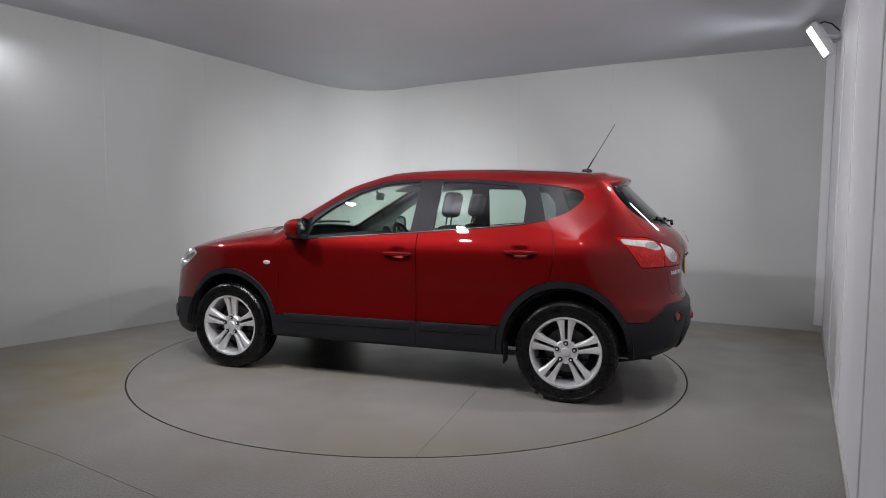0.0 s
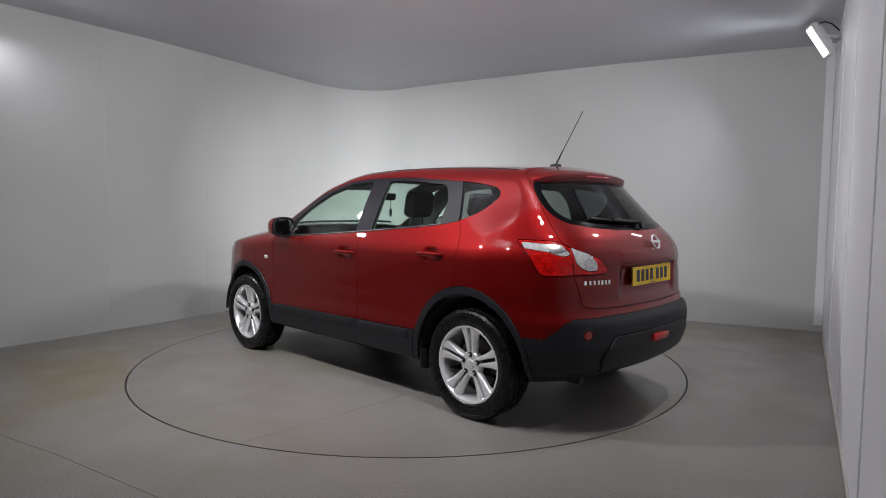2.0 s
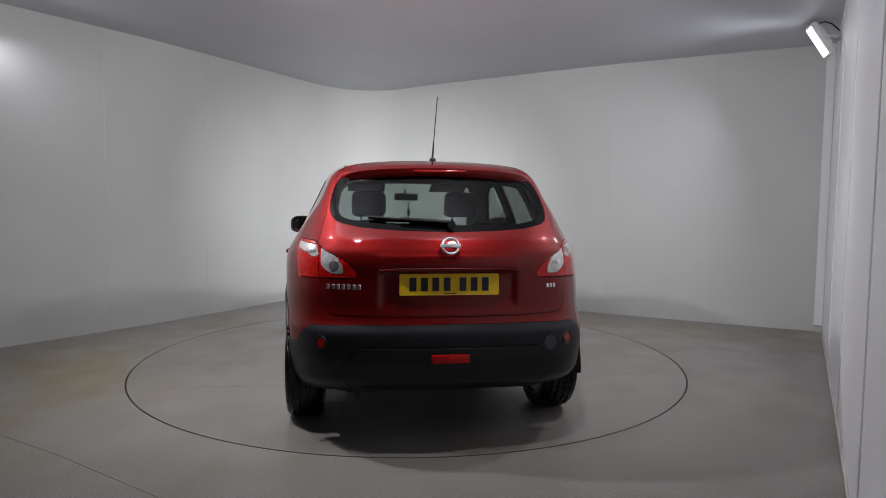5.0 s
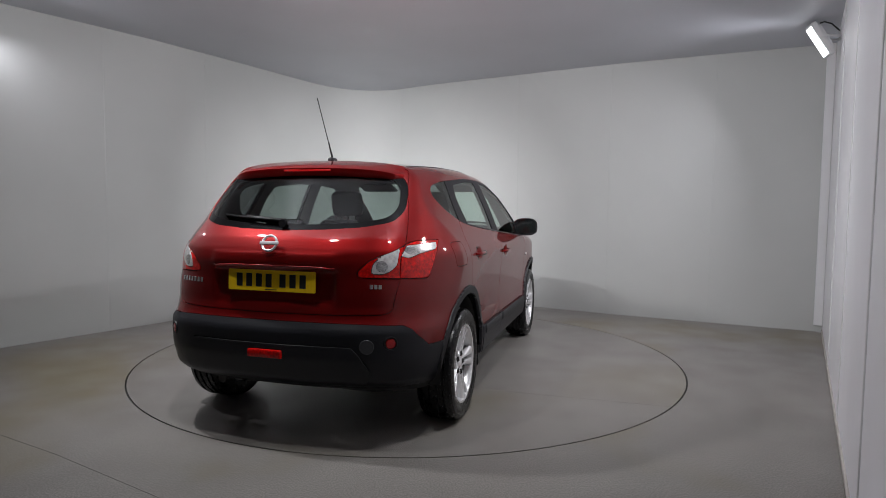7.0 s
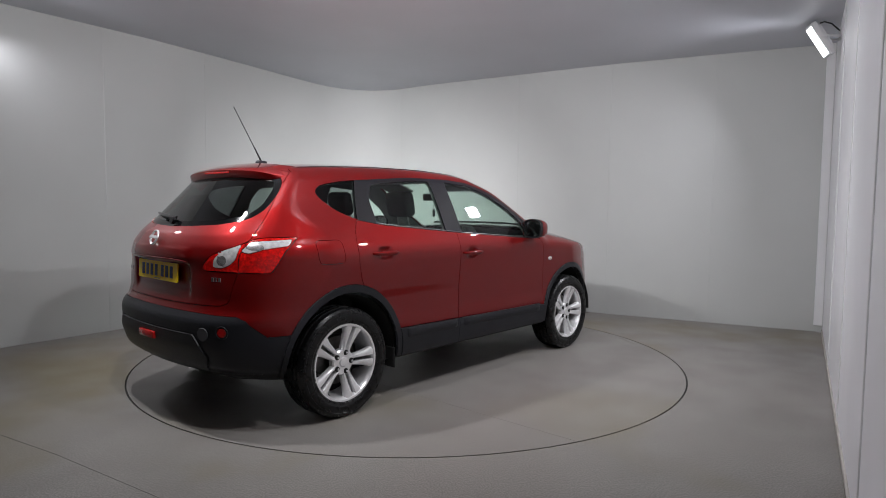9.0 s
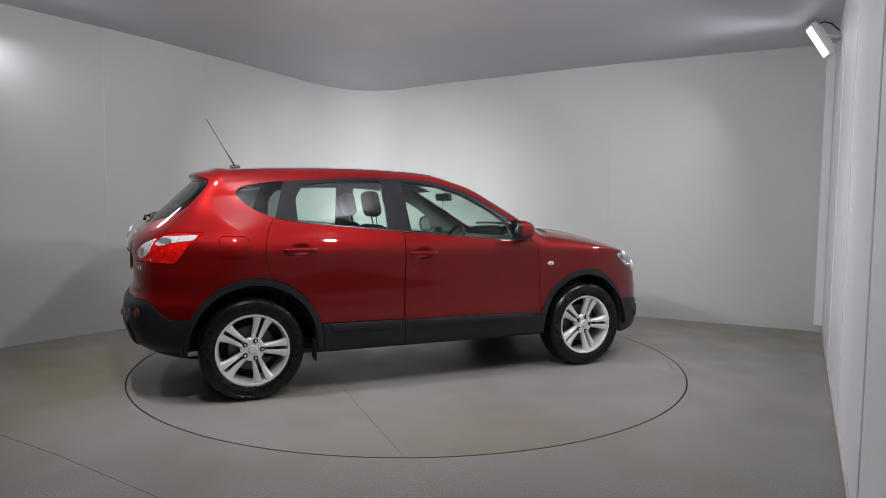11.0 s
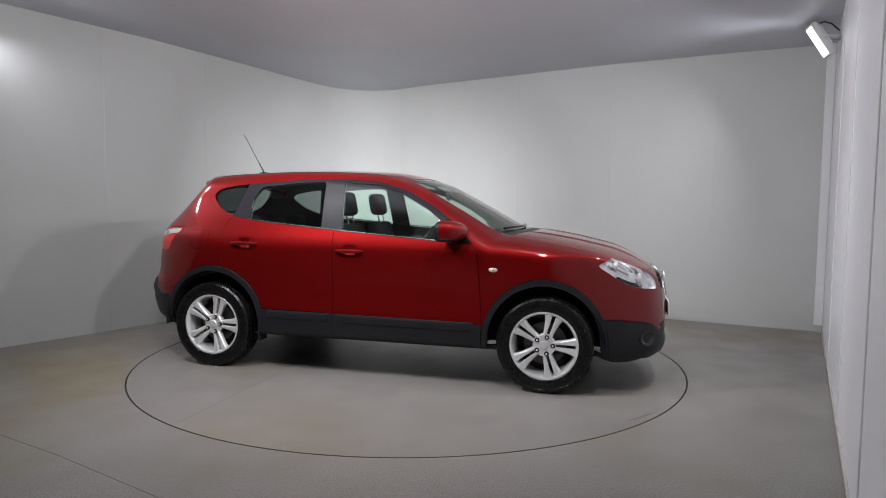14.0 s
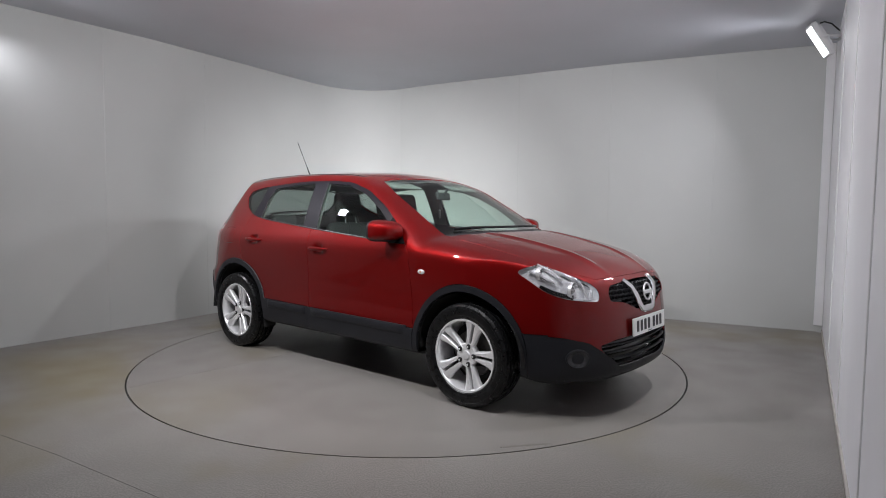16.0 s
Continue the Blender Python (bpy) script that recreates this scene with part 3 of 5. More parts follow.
REAR_DOOR = [(-0.263, 1.12), (-0.85, 1.16), (-1.0, 1.176), (-1.165, 1.203), (-1.205, 1.13), (-1.225, 1.05), (-1.226, 0.95), (-1.205, 0.84),
             (-1.16, 0.74), (-0.92, 0.60), (-0.865, 0.485), (-0.263, 0.478)]
FRONT_DOOR = [(0.80, 1.032), (0.56, 1.045), (-0.2, 1.102), (-0.263, 1.12), (-0.263, 0.478), (0.875, 0.455), (0.868, 0.60), (0.850, 0.85), (0.838, 0.97)]
FRONT_GLASS = [(-0.238, 1.472), (0.03, 1.452), (0.24, 1.388), (0.455, 1.270), (0.585, 1.170), (0.660, 1.00), (0.56, 1.00), (-0.193, 1.00)]
REAR_GLASS = rounded([(-0.395, 1.472), (-0.60, 1.468), (-0.955, 1.434), (-1.012, 1.34), (-1.003, 1.0), (-0.365, 1.0)], [0.03, 0.03, 0.03, 0.03, 0.001, 0.001])
QUARTER_GLASS = [(-1.6, 1.30), (-1.6, 1.55), (-1.055, 1.55), (-1.172, 1.15), (-1.40, 1.15)]
TAIL_LAMP = rounded([(-1.60, 1.108), (-1.81, 1.104), (-1.995, 1.018), (-2.02, 0.963), (-2.02, 0.918), (-1.919, 0.912), (-1.775, 0.905), (-1.70, 1.02)],
                    [0.01, 0.04, 0.05, 0.03, 0.015, 0.02, 0.02, 0.03])
TAIL_CLEAR = rounded([(-1.635, 1.094), (-1.845, 1.082), (-1.90, 1.03), (-1.87, 1.018), (-1.80, 1.040), (-1.665, 1.060)], 0.012)
GATE_CLEAR = rounded([(0.660, 1.072), (0.60, 1.040), (0.552, 0.990), (0.542, 0.940), (0.60, 0.938), (0.635, 0.955), (0.660, 0.985)], 0.014)
HEADLAMP = rounded([(0.805, 0.897), (0.775, 0.930), (0.70, 0.948), (0.644, 0.907), (0.519, 0.825), (0.497, 0.785), (0.512, 0.723), (0.666, 0.739), (0.735, 0.775)],
                   [0.02, 0.03, 0.03, 0.05, 0.03, 0.02, 0.02, 0.05, 0.05])
REAR_WINDOW = rounded(both([(0.0, 1.49), (0.30, 1.485), (0.55, 1.464), (0.60, 1.40), (0.622, 1.27), (0.587, 1.205), (0.447, 1.176), (0.25, 1.163), (0.0, 1.158)]), 0.04)
TAILGATE = rounded(both([(0.0, 1.53), (0.40, 1.52), (0.57, 1.49), (0.634, 1.276), (0.674, 1.106), (0.676, 0.92), (0.655, 0.803), (0.645, 0.742), (0.60, 0.727),
                         (0.40, 0.722), (0.0, 0.720)]), 0.02)
REAR_BUMPER = both([(0.0, 0.684), (0.50, 0.682), (0.70, 0.674), (0.742, 0.650), (0.775, 0.600), (0.80, 0.560), (0.98, 0.556), (0.98, 0.05), (0.0, 0.05)])
BUMPER_INSERT = rounded(both([(0.0, 0.570), (0.47, 0.570), (0.51, 0.524), (0.56, 0.440), (0.52, 0.36), (0.0, 0.345)]), 0.012)
FRONT_BUMPER = both([(0.0, 0.318), (0.30, 0.314), (0.355, 0.318), (0.474, 0.398), (0.587, 0.478), (0.688, 0.509), (0.808, 0.524), (0.98, 0.524), (0.98, 0.05), (0.0, 0.05)])
LOWER_GRILLE = rounded(both([(0.0, 0.492), (0.25, 0.490), (0.40, 0.484), (0.53, 0.458), (0.474, 0.398), (0.355, 0.318), (0.30, 0.314), (0.0, 0.318)]), 0.015)
UPPER_GRILLE = rounded(both([(0.0, 0.832), (0.20, 0.826), (0.375, 0.812), (0.425, 0.775), (0.425, 0.722), (0.29, 0.706), (0.14, 0.652), (0.0, 0.645)]), 0.02)
WINDSCREEN = rounded([(0.235, -0.535), (0.262, -0.25), (0.268, 0.0), (0.262, 0.25), (0.235, 0.535), (0.437, 0.610), (0.78, 0.645), (0.985, 0.66),
                      (1.07, 0.45), (1.11, 0.20), (1.12, 0.0), (1.11, -0.20), (1.07, -0.45), (0.985, -0.66), (0.78, -0.645), (0.437, -0.610)], 0.04)
COWL = [(0.975, -0.665), (1.055, -0.45), (1.09, -0.20), (1.10, 0.0), (1.09, 0.20), (1.055, 0.45), (0.975, 0.665), (1.04, 0.68),
        (1.14, 0.45), (1.175, 0.20), (1.18, 0.0), (1.175, -0.20), (1.14, -0.45), (1.04, -0.68)]
BONNET_EDGE = rounded([(1.02, -0.70), (1.5, -0.715), (1.72, -0.695), (1.87, -0.64), (2.015, -0.47), (2.045, -0.30), (2.055, 0.0), (2.045, 0.30), (2.015, 0.47),
                       (1.87, 0.64), (1.72, 0.695), (1.5, 0.715), (1.02, 0.70), (1.04, 0.66), (1.14, 0.45), (1.175, 0.20), (1.18, 0.0), (1.175, -0.20),
                       (1.14, -0.45), (1.04, -0.66)], 0.02)

# the underside, which nobody paints
NAMES.append("underside")
LABEL[(V[F].mean(1)[:, 2] < 0.34) & (N[F].mean(1)[:, 2] < -0.55)] = 1

for s, tag in ((-1, "right"), (1, "left")):
    region("well", "side", arch(-AXLE, REAR_IN), s)
    region("well", "side", arch(AXLE, FRONT_IN), s)
    region("arch_rear_" + tag, "side", arch(-AXLE, REAR_OUT), s, only=["body_shell"])
    region("arch_front_" + tag, "side", arch(AXLE, FRONT_OUT), s, only=["body_shell"])
    region("sill_rear_" + tag, "side", [(-0.263, 0.478), (-0.263, 0.1), (-1.0, 0.1), (-0.87, 0.486)], s, only=["body_shell"])
    region("sill_front_" + tag, "side", [(0.90, 0.455), (0.90, 0.1), (-0.263, 0.1), (-0.263, 0.478)], s, only=["body_shell"])
    region("surround_" + tag, "side", DLO, s, only=["body_shell"])
    region("glass_front_" + tag, "side", FRONT_GLASS, s, only=["surround_" + tag])
    region("glass_rear_" + tag, "side", REAR_GLASS, s, only=["surround_" + tag])
    region("glass_quarter_" + tag, "side", QUARTER_GLASS, s, only=["surround_" + tag])
    region("sail_" + tag, "side", [(0.625, 0.95), (0.600, 1.20), (0.95, 1.20), (0.95, 0.95)], s, only=["surround_" + tag])
    region("tail_lamp_" + tag, "side", TAIL_LAMP, s, only=["body_shell"])
    region("tail_clear_" + tag, "side", TAIL_CLEAR, s, only=["tail_lamp_" + tag])
    region("headlamp_" + tag, "front", [(y * s, z) for y, z in HEADLAMP], only=["body_shell"])
    region("rear_bumper", "side", [(-2.4, 0.556), (-2.4, 0.05), (-1.5, 0.05), (-1.5, 0.556)], s, only=["body_shell"], lim=lambda c: c[:, 0] > -1.95)
    region("front_bumper", "side", [(2.4, 0.524), (2.4, 0.05), (1.5, 0.05), (1.5, 0.524)], s, only=["body_shell"], lim=lambda c: c[:, 0] < 1.85)
    region("door_front_" + tag, "side", FRONT_DOOR, s, only=["body_shell"])
    region("door_rear_" + tag, "side", REAR_DOOR, s, only=["body_shell"])
region("fuel_flap", "side", rounded([(-1.515, 1.085), (-1.335, 1.085), (-1.33, 0.945), (-1.51, 0.945)], 0.035), -1, only=["body_shell"])
region("rear_bumper", "rear", REAR_BUMPER, only=["body_shell"])
region("bumper_insert", "rear", BUMPER_INSERT, only=["rear_bumper"])
region("front_bumper", "front", FRONT_BUMPER, only=["body_shell"])
region("lower_grille", "front", LOWER_GRILLE, only=["body_shell"])
region("upper_grille", "front", UPPER_GRILLE, only=["body_shell"])
region("windscreen", "top", WINDSCREEN, only=["body_shell"], lim=lambda c: c[:, 0] > 0)
region("cowl", "top", COWL, only=["body_shell", "windscreen"], lim=lambda c: (c[:, 0] > 0.9) & (c[:, 0] < 1.3))
region("bonnet", "top", BONNET_EDGE, only=["body_shell"], lim=lambda c: c[:, 0] > 0.9)
region("rear_frit", "rear", REAR_WINDOW, only=["body_shell"])
region("rear_window", "rear", [(y * 0.945, 1.330 + (z - 1.325) * 0.86) for y, z in REAR_WINDOW], only=["rear_frit"])
region("tailgate", "rear", TAILGATE, only=["body_shell"])
for s, tag in ((-1, "right"), (1, "left")):
    region("tail_lamp_gate_" + tag, "rear", [(0.3 * s, 0.85), (0.672 * s, 0.85), (0.672 * s, 1.15), (0.3 * s, 1.15)], only=["tail_lamp_" + tag, "tail_clear_" + tag])
    region("tail_clear_gate_" + tag, "rear", [(y * s, z) for y, z in GATE_CLEAR], only=["tail_lamp_gate_" + tag])
    region("bulb_gate_" + tag, "rear", [((0.592 + 0.026 * math.cos(a * 0.449)) * s, 0.977 + 0.028 * math.sin(a * 0.449)) for a in range(14)], only=["tail_clear_gate_" + tag])
    region("bulb_side_" + tag, "side", [(-1.835 + 0.040 * math.cos(a * 0.449), 1.054 + 0.020 * math.sin(a * 0.449)) for a in range(14)], s, only=["tail_clear_" + tag])


# ---- the car's parts ----
panel("body_shell", "body_shell", PAINT, car)
panel("underside", "underside", UNDER, car, "black underside", gap=0.0, rim=0.0)
panel("cowl", "cowl", CLAD, car, "matt black scuttle panel", proud=-0.004)
panel("bonnet", "bonnet", PAINT, car, "ribbed red bonnet")
tailgate = panel("tailgate", "tailgate", PAINT, car, "red tailgate with a plate recess", gap=0.0035)
panel("rear_window", "rear_window", DARKGLASS, tailgate, "dark tinted rear window", gap=0.0, proud=-0.003)
panel("rear_frit", "window_border", FRIT, tailgate, "black printed border of the rear window", gap=0.0, proud=-0.003)
panel("windscreen", "windscreen", SCREEN, car, "clear green-tinted windscreen", gap=0.0, proud=-0.003)
panel("rear_bumper", "rear_bumper", CLAD, car, "grained black plastic bumper", proud=0.004)
panel("bumper_insert", "bumper_insert", CLAD, car, "black lower bumper panel", proud=0.014, gap=0.003)
panel("front_bumper", "front_bumper", CLAD, car, "grained black plastic bumper", proud=0.006)
panel("fuel_flap", "fuel_flap", PAINT, car, gap=0.0025)
for tag in ("right", "left"):
    panel("arch_rear_" + tag, "arch_trim", CLAD, car, "black wheel arch trim", proud=0.010, rim=0.022)
    panel("arch_front_" + tag, "arch_trim", CLAD, car, "black wheel arch trim", proud=0.010, rim=0.022)
    panel("sill_rear_" + tag, "sill_cladding", CLAD, car, "black sill cladding", proud=0.014, rim=0.02)
    panel("sill_front_" + tag, "sill_cladding", CLAD, car, "black sill cladding", proud=0.014, rim=0.02)
    panel("surround_" + tag, "window_surround", TRIM_BLACK, car, "satin black window pillars", gap=0.0)
    front_door = panel("door_front_" + tag, "door", PAINT, car, "red front door", gap=0.003)
    rear_door = panel("door_rear_" + tag, "door", PAINT, car, "red rear door", gap=0.003)
    panel("sail_" + tag, "sail_panel", GLOSS_BLACK, front_door, "gloss black corner panel", gap=0.0, proud=0.002)
    panel("glass_front_" + tag, "door_glass", GLASS, front_door, gap=0.0, proud=-0.004)
    panel("glass_rear_" + tag, "door_glass", GLASS, rear_door, gap=0.0, proud=-0.004)
    panel("glass_quarter_" + tag, "quarter_glass", DARKGLASS, car, "dark quarter window", gap=0.0, proud=-0.003)
    lamp = panel("tail_lamp_" + tag, "tail_lamp", RED_LENS, car, "red and clear tail lamp", gap=0.004)
    panel("tail_clear_" + tag, "clear_lens", CLEAR_LAMP, lamp, "silvery clear lens", gap=0.0008, proud=0.001)
    panel("bulb_side_" + tag, "bulb_bowl", BOWL, lamp, "dark round bulb bowl", gap=0.0008, proud=0.0005)
    lamp = panel("tail_lamp_gate_" + tag, "tail_lamp", RED_LENS, tailgate, "red and clear tail lamp", gap=0.004)
    panel("tail_clear_gate_" + tag, "clear_lens", CLEAR_LAMP, lamp, "silvery clear lens", gap=0.0008, proud=0.001)
    panel("bulb_gate_" + tag, "bulb_bowl", BOWL, lamp, "dark round bulb bowl", gap=0.0008, proud=0.0005)


def inner_shell(title, material, sink, test, label):
    """A lining that follows the inside of the body, with the windows left open."""
    clear = [i for i, n in enumerate(NAMES) if n.startswith("glass") or n.startswith("headlamp") or n in ("windscreen", "rear_window", "well", "upper_grille", "lower_grille")]
    keep = ~np.isin(LABEL, clear) & test(V[F].mean(1))
    sel = F[keep]
    used, inv = np.unique(sel.ravel(), return_inverse=True)
    me = bpy.data.meshes.new(title)
    me.from_pydata((V[used] - N[used] * sink).tolist(), [], [tuple(map(int, q[::-1])) for q in inv.reshape(-1, 4)])
    me.polygons.foreach_set("use_smooth", [True] * len(me.polygons))
    me.materials.append(material)
    ob = new(title, me)
    ob.parent = car
    return tagged(ob, label)


def belt_at(x):
    return np.interp(x, [-1.4, -1.15, -0.85, -0.2, 0.56, 0.8], [1.36, 1.2, 1.157, 1.1, 1.043, 1.03])


inner_shell("headlining", LINING, 0.030, lambda c: (c[:, 2] > belt_at(c[:, 0]) + 0.01) & (c[:, 0] < 0.95) & (c[:, 0] > -1.62), "grey headlining and pillar trim")
inner_shell("inner_lining", CABIN_DARK, 0.032, lambda c: ~((c[:, 2] > belt_at(c[:, 0]) + 0.01) & (c[:, 0] < 0.95) & (c[:, 0] > -1.62)) & (c[:, 2] > 0.30),
            "black cabin side panels")


def on_hull(x, y, z, axis, sign):
    """The point of the body's surface over (x, y, z) along an axis, and the normal there."""
    p = np.array([[x, y, z]], float)
    a, b = p.copy(), p.copy()
    a[0, axis], b[0, axis] = {0: 0.9 * sign if abs(x) < 3 else 0, 1: 0.3 * sign, 2: 0.7}[axis], {0: 3.0 * sign, 1: 1.4 * sign, 2: 2.2}[axis]
    q = solve_hull(a, b)
    return Vector(q[0]), Vector(hull_normal(q)[0])


def strip(pts, width, height, lift=0.0):
    """A low bar along surface points: (place, normal) pairs; width across, height off the surface."""
    bm = bmesh.new()
    rows = []
    n = len(pts)
    for i, (p, nor) in enumerate(pts):
        d = (pts[min(i + 1, n - 1)][0] - pts[max(i - 1, 0)][0]).normalized()
        u = nor.cross(d).normalized() * width / 2
        rows.append([bm.verts.new(p + u * a + nor * (h * height + lift)) for a, h in ((-1, -0.6), (-1, 0.5), (-0.6, 1), (0.6, 1), (1, 0.5), (1, -0.6))])
    for a, b in zip(rows, rows[1:]):
        for k in range(5):
            bm.faces.new((a[k], a[k + 1], b[k + 1], b[k]))
    bm.faces.new(rows[0]), bm.faces.new(rows[-1][::-1])
    bmesh.ops.recalc_face_normals(bm, faces=bm.faces[:])
    return bm


for s in (-1, 1):
    line = [on_hull(x, 0, float(np.interp(x, [p[0] for p in BELT[::-1]], [p[1] for p in BELT[::-1]])) + 0.004, 1, s) for x in np.linspace(0.60, -1.02, 40)]
    part("window_trim", strip(line, 0.008, 0.003), SATIN, car, "thin bright strip under the windows")
    line = [on_hull(x, s * (0.565 - 0.035 * max(0, -x - 0.4)), 0, 2, 1) for x in np.linspace(0.05, -1.42, 30)]
    part("roof_moulding", strip(line, 0.016, 0.003), CLAD, car, "black roof moulding")
    # side repeater
    p, nor = on_hull(0.956, 0, 0.852, 1, s)
    bm = bmesh.new()
    bmesh.ops.create_uvsphere(bm, u_segments=20, v_segments=10, radius=1)
    bmesh.ops.transform(bm, matrix=Matrix.Translation(p) @ Matrix.Diagonal((0.032, 0.008, 0.017, 1)), verts=bm.verts)
    rep = part("side_repeater", bm, CLEAR_LAMP, car, "small oval silver indicator")
    bm = bmesh.new()
    bmesh.ops.create_uvsphere(bm, u_segments=12, v_segments=8, radius=1)
    bmesh.ops.transform(bm, matrix=Matrix.Translation(p + nor * 0.004) @ Matrix.Diagonal((0.009, 0.006, 0.009, 1)), verts=bm.verts)
    part("bulb", bm, AMBER, rep)


# a proud lip along the top of the sill cladding
for s in (-1, 1):
    for x0, x1 in ((0.815, -0.235), (-0.285, -0.815)):
        line = [on_hull(x, 0, 0.440 + 0.012 * (0.8 - x) / 1.6, 1, s) for x in np.linspace(x0, x1, 28)]
        bm = strip([(p + n * (0.012 - 0.012 * (i in (0, 27))), n) for i, (p, n) in enumerate(line)], 0.062, 0.010)
        part("side_moulding", bm, CLAD, car, "black door side moulding", smooth=60)


# ---- door handles ----
def handle(x, z, s):
    bm = bmesh.new()
    rows = []
    for i in range(17):
        t = i / 16 * 2 - 1
        p, nor = on_hull(x + 0.112 * t, 0, z, 1, s)
        p.y = s * (0.884 + (0.026 if abs(t) < 0.9 else 0.012) * (1 - t ** 6))
        h = 0.0155 * (1 - 0.45 * t * t)
        rows.append([bm.verts.new(p + Vector((0, s * math.cos(a) * 0.010, math.sin(a) * h))) for a in np.linspace(0, 2 * math.pi, 12, endpoint=False)])
    for a, b in zip(rows, rows[1:]):
        for k in range(12):
            bm.faces.new((a[k], a[(k + 1) % 12], b[(k + 1) % 12], b[k]))
    bm.faces.new(rows[0]), bm.faces.new(rows[-1][::-1])
    bmesh.ops.recalc_face_normals(bm, faces=bm.faces[:])
    return bm


for s in (-1, 1):
    for hx, hz in HANDLES:
        part("door_handle", handle(hx, hz, s), PAINT, car, "red pull handle", smooth=50)


# ---- wheels ----
def wheel_mesh_parts():
    """The meshes of one wheel, with its outer face towards +y, its centre at the origin."""
    meshes = {}
    bm = bmesh.new()
    prof = [(0.232, -0.085), (0.245, -0.098), (0.285, -0.108), (0.318, -0.104), (0.331, -0.092)]
    for g0 in (-0.060, -0.022, 0.022, 0.060):
        prof += [(0.338, g0 - 0.007), (0.330, g0 - 0.004), (0.330, g0 + 0.004), (0.338, g0 + 0.007)]
    prof += [(0.331, 0.092), (0.318, 0.104), (0.305, 0.107), (0.303, 0.1055), (0.285, 0.109), (0.265, 0.106), (0.262, 0.104), (0.245, 0.101), (0.236, 0.093), (0.230, 0.085)]
    revolve(bm, prof, 96)
    meshes["tyre"] = (bm, RUBBER, 25)
    bm = bmesh.new()
    revolve(bm, [(0.236, 0.088), (0.240, 0.094), (0.237, 0.099), (0.226, 0.097), (0.219, 0.086), (0.213, 0.060), (0.205, 0.0), (0.205, -0.09), (0.232, -0.09)], 80)
    meshes["wheel"] = (bm, ALLOY, 40)
    bm = bmesh.new()
    revolve(bm, [(0.0001, -0.005), (0.150, -0.005), (0.150, -0.03), (0.0001, -0.03)], 40)
    meshes["brake_disc"] = (bm, DISC, 30)
    bm = bmesh.new()
    revolve(bm, [(0.0001, -0.055), (0.204, -0.055), (0.204, -0.060), (0.0001, -0.060)], 40)
    meshes["backing_plate"] = (bm, UNDER, 30)
    # twin spoke: two flaring arms with a slot between them
    bm = bmesh.new()
    for s in (-1, 1):
        rows = []
        for i in range(9):
            t = i / 8
            r = 0.045 + 0.176 * t
            inner = s * (0.0085 + 0.0035 * t)
            outer = s * (0.028 + 0.031 * t + 0.014 * max(0, t - 0.70) / 0.30)
            face = 0.070 + 0.022 * t ** 1.5
            mid = (inner * 0.4 + outer * 0.6)
            ring = [(inner, face - 0.030), (inner, face - 0.004), (inner + s * 0.003, face), (mid, face + 0.002), (outer - s * 0.006, face - 0.003),
                    (outer, face - 0.012), (outer, face - 0.034)]
            rows.append([bm.verts.new((r, h, w)) for w, h in ring])
        for a, b in zip(rows, rows[1:]):
            for k in range(6):
                bm.faces.new((a[k], a[k + 1], b[k + 1], b[k]))
            bm.faces.new((a[6], a[0], b[0], b[6]))
        bm.faces.new(rows[0]), bm.faces.new(rows[-1][::-1])
    bmesh.ops.recalc_face_normals(bm, faces=bm.faces[:])
    meshes["spoke"] = (bm, ALLOY, 40)
    bm = bmesh.new()
    revolve(bm, [(0.0001, 0.079), (0.018, 0.079), (0.026, 0.077), (0.029, 0.073), (0.032, 0.070), (0.072, 0.070), (0.080, 0.062), (0.080, 0.03)], 40)
    meshes["centre_cap"] = (bm, ALLOY, 35)
    bm = bmesh.new()
    revolve(bm, [(0.0001, 0.082), (0.006, 0.082), (0.0085, 0.080), (0.0085, 0.0755), (0.0150, 0.0755), (0.0165, 0.073), (0.0165, 0.06)], 18)
    meshes["lug_nut"] = (bm, UNDER, 30)
    bm = bmesh.new()
    revolve(bm, [(0.0001, 0.0855), (0.0055, 0.0850), (0.0070, 0.0830), (0.0070, 0.078)], 12)
    meshes["nut_cap"] = (bm, ALLOY, 30)
    return meshes


WHEEL_MESH = {}
for key, (bm_, mat_, ang) in wheel_mesh_parts().items():
    me_ = mesh_of(bm_, key)
    me_.polygons.foreach_set("use_smooth", [True] * len(me_.polygons))
    me_.set_sharp_from_angle(angle=radians(ang))
    me_.materials.append(mat_)
    WHEEL_MESH[key] = me_


def wheel(x, s, phase, steer=0.0):
    """One wheel: the rim carries tyre, spokes, cap, nuts and disc."""
    m = Matrix.Translation((x, s * 0.770, WHEEL_Z)) @ pose(0, 0, 0, 0, 0, (0 if s > 0 else 180) + steer)
    rim = new("wheel", WHEEL_MESH["wheel"])
    rim.parent, rim.matrix_basis = car, m
    tagged(rim, "silver five-twin-spoke alloy wheel")

    def sub(name, ang=None, r=0.0):
        ob = new(name, WHEEL_MESH[name])
        ob.parent = rim
        if ang is not None:
            ob.matrix_basis = Matrix.Rotation(-ang, 4, "Y") @ Matrix.Translation((r, 0, 0))
        return ob
    tagged(sub("tyre"), "black road tyre")
    tagged(sub("brake_disc"), "grey steel brake disc")
    sub("centre_cap")
    sub("backing_plate")
    for i in range(5):
        a = radians(phase) + i * 2 * math.pi / 5
        sub("spoke", a)
        sub("lug_nut", a, 0.060)
        sub("nut_cap", a, 0.060)


wheel(AXLE, -1, 180), wheel(-AXLE, -1, 180), wheel(AXLE, 1, 90), wheel(-AXLE, 1, 90)

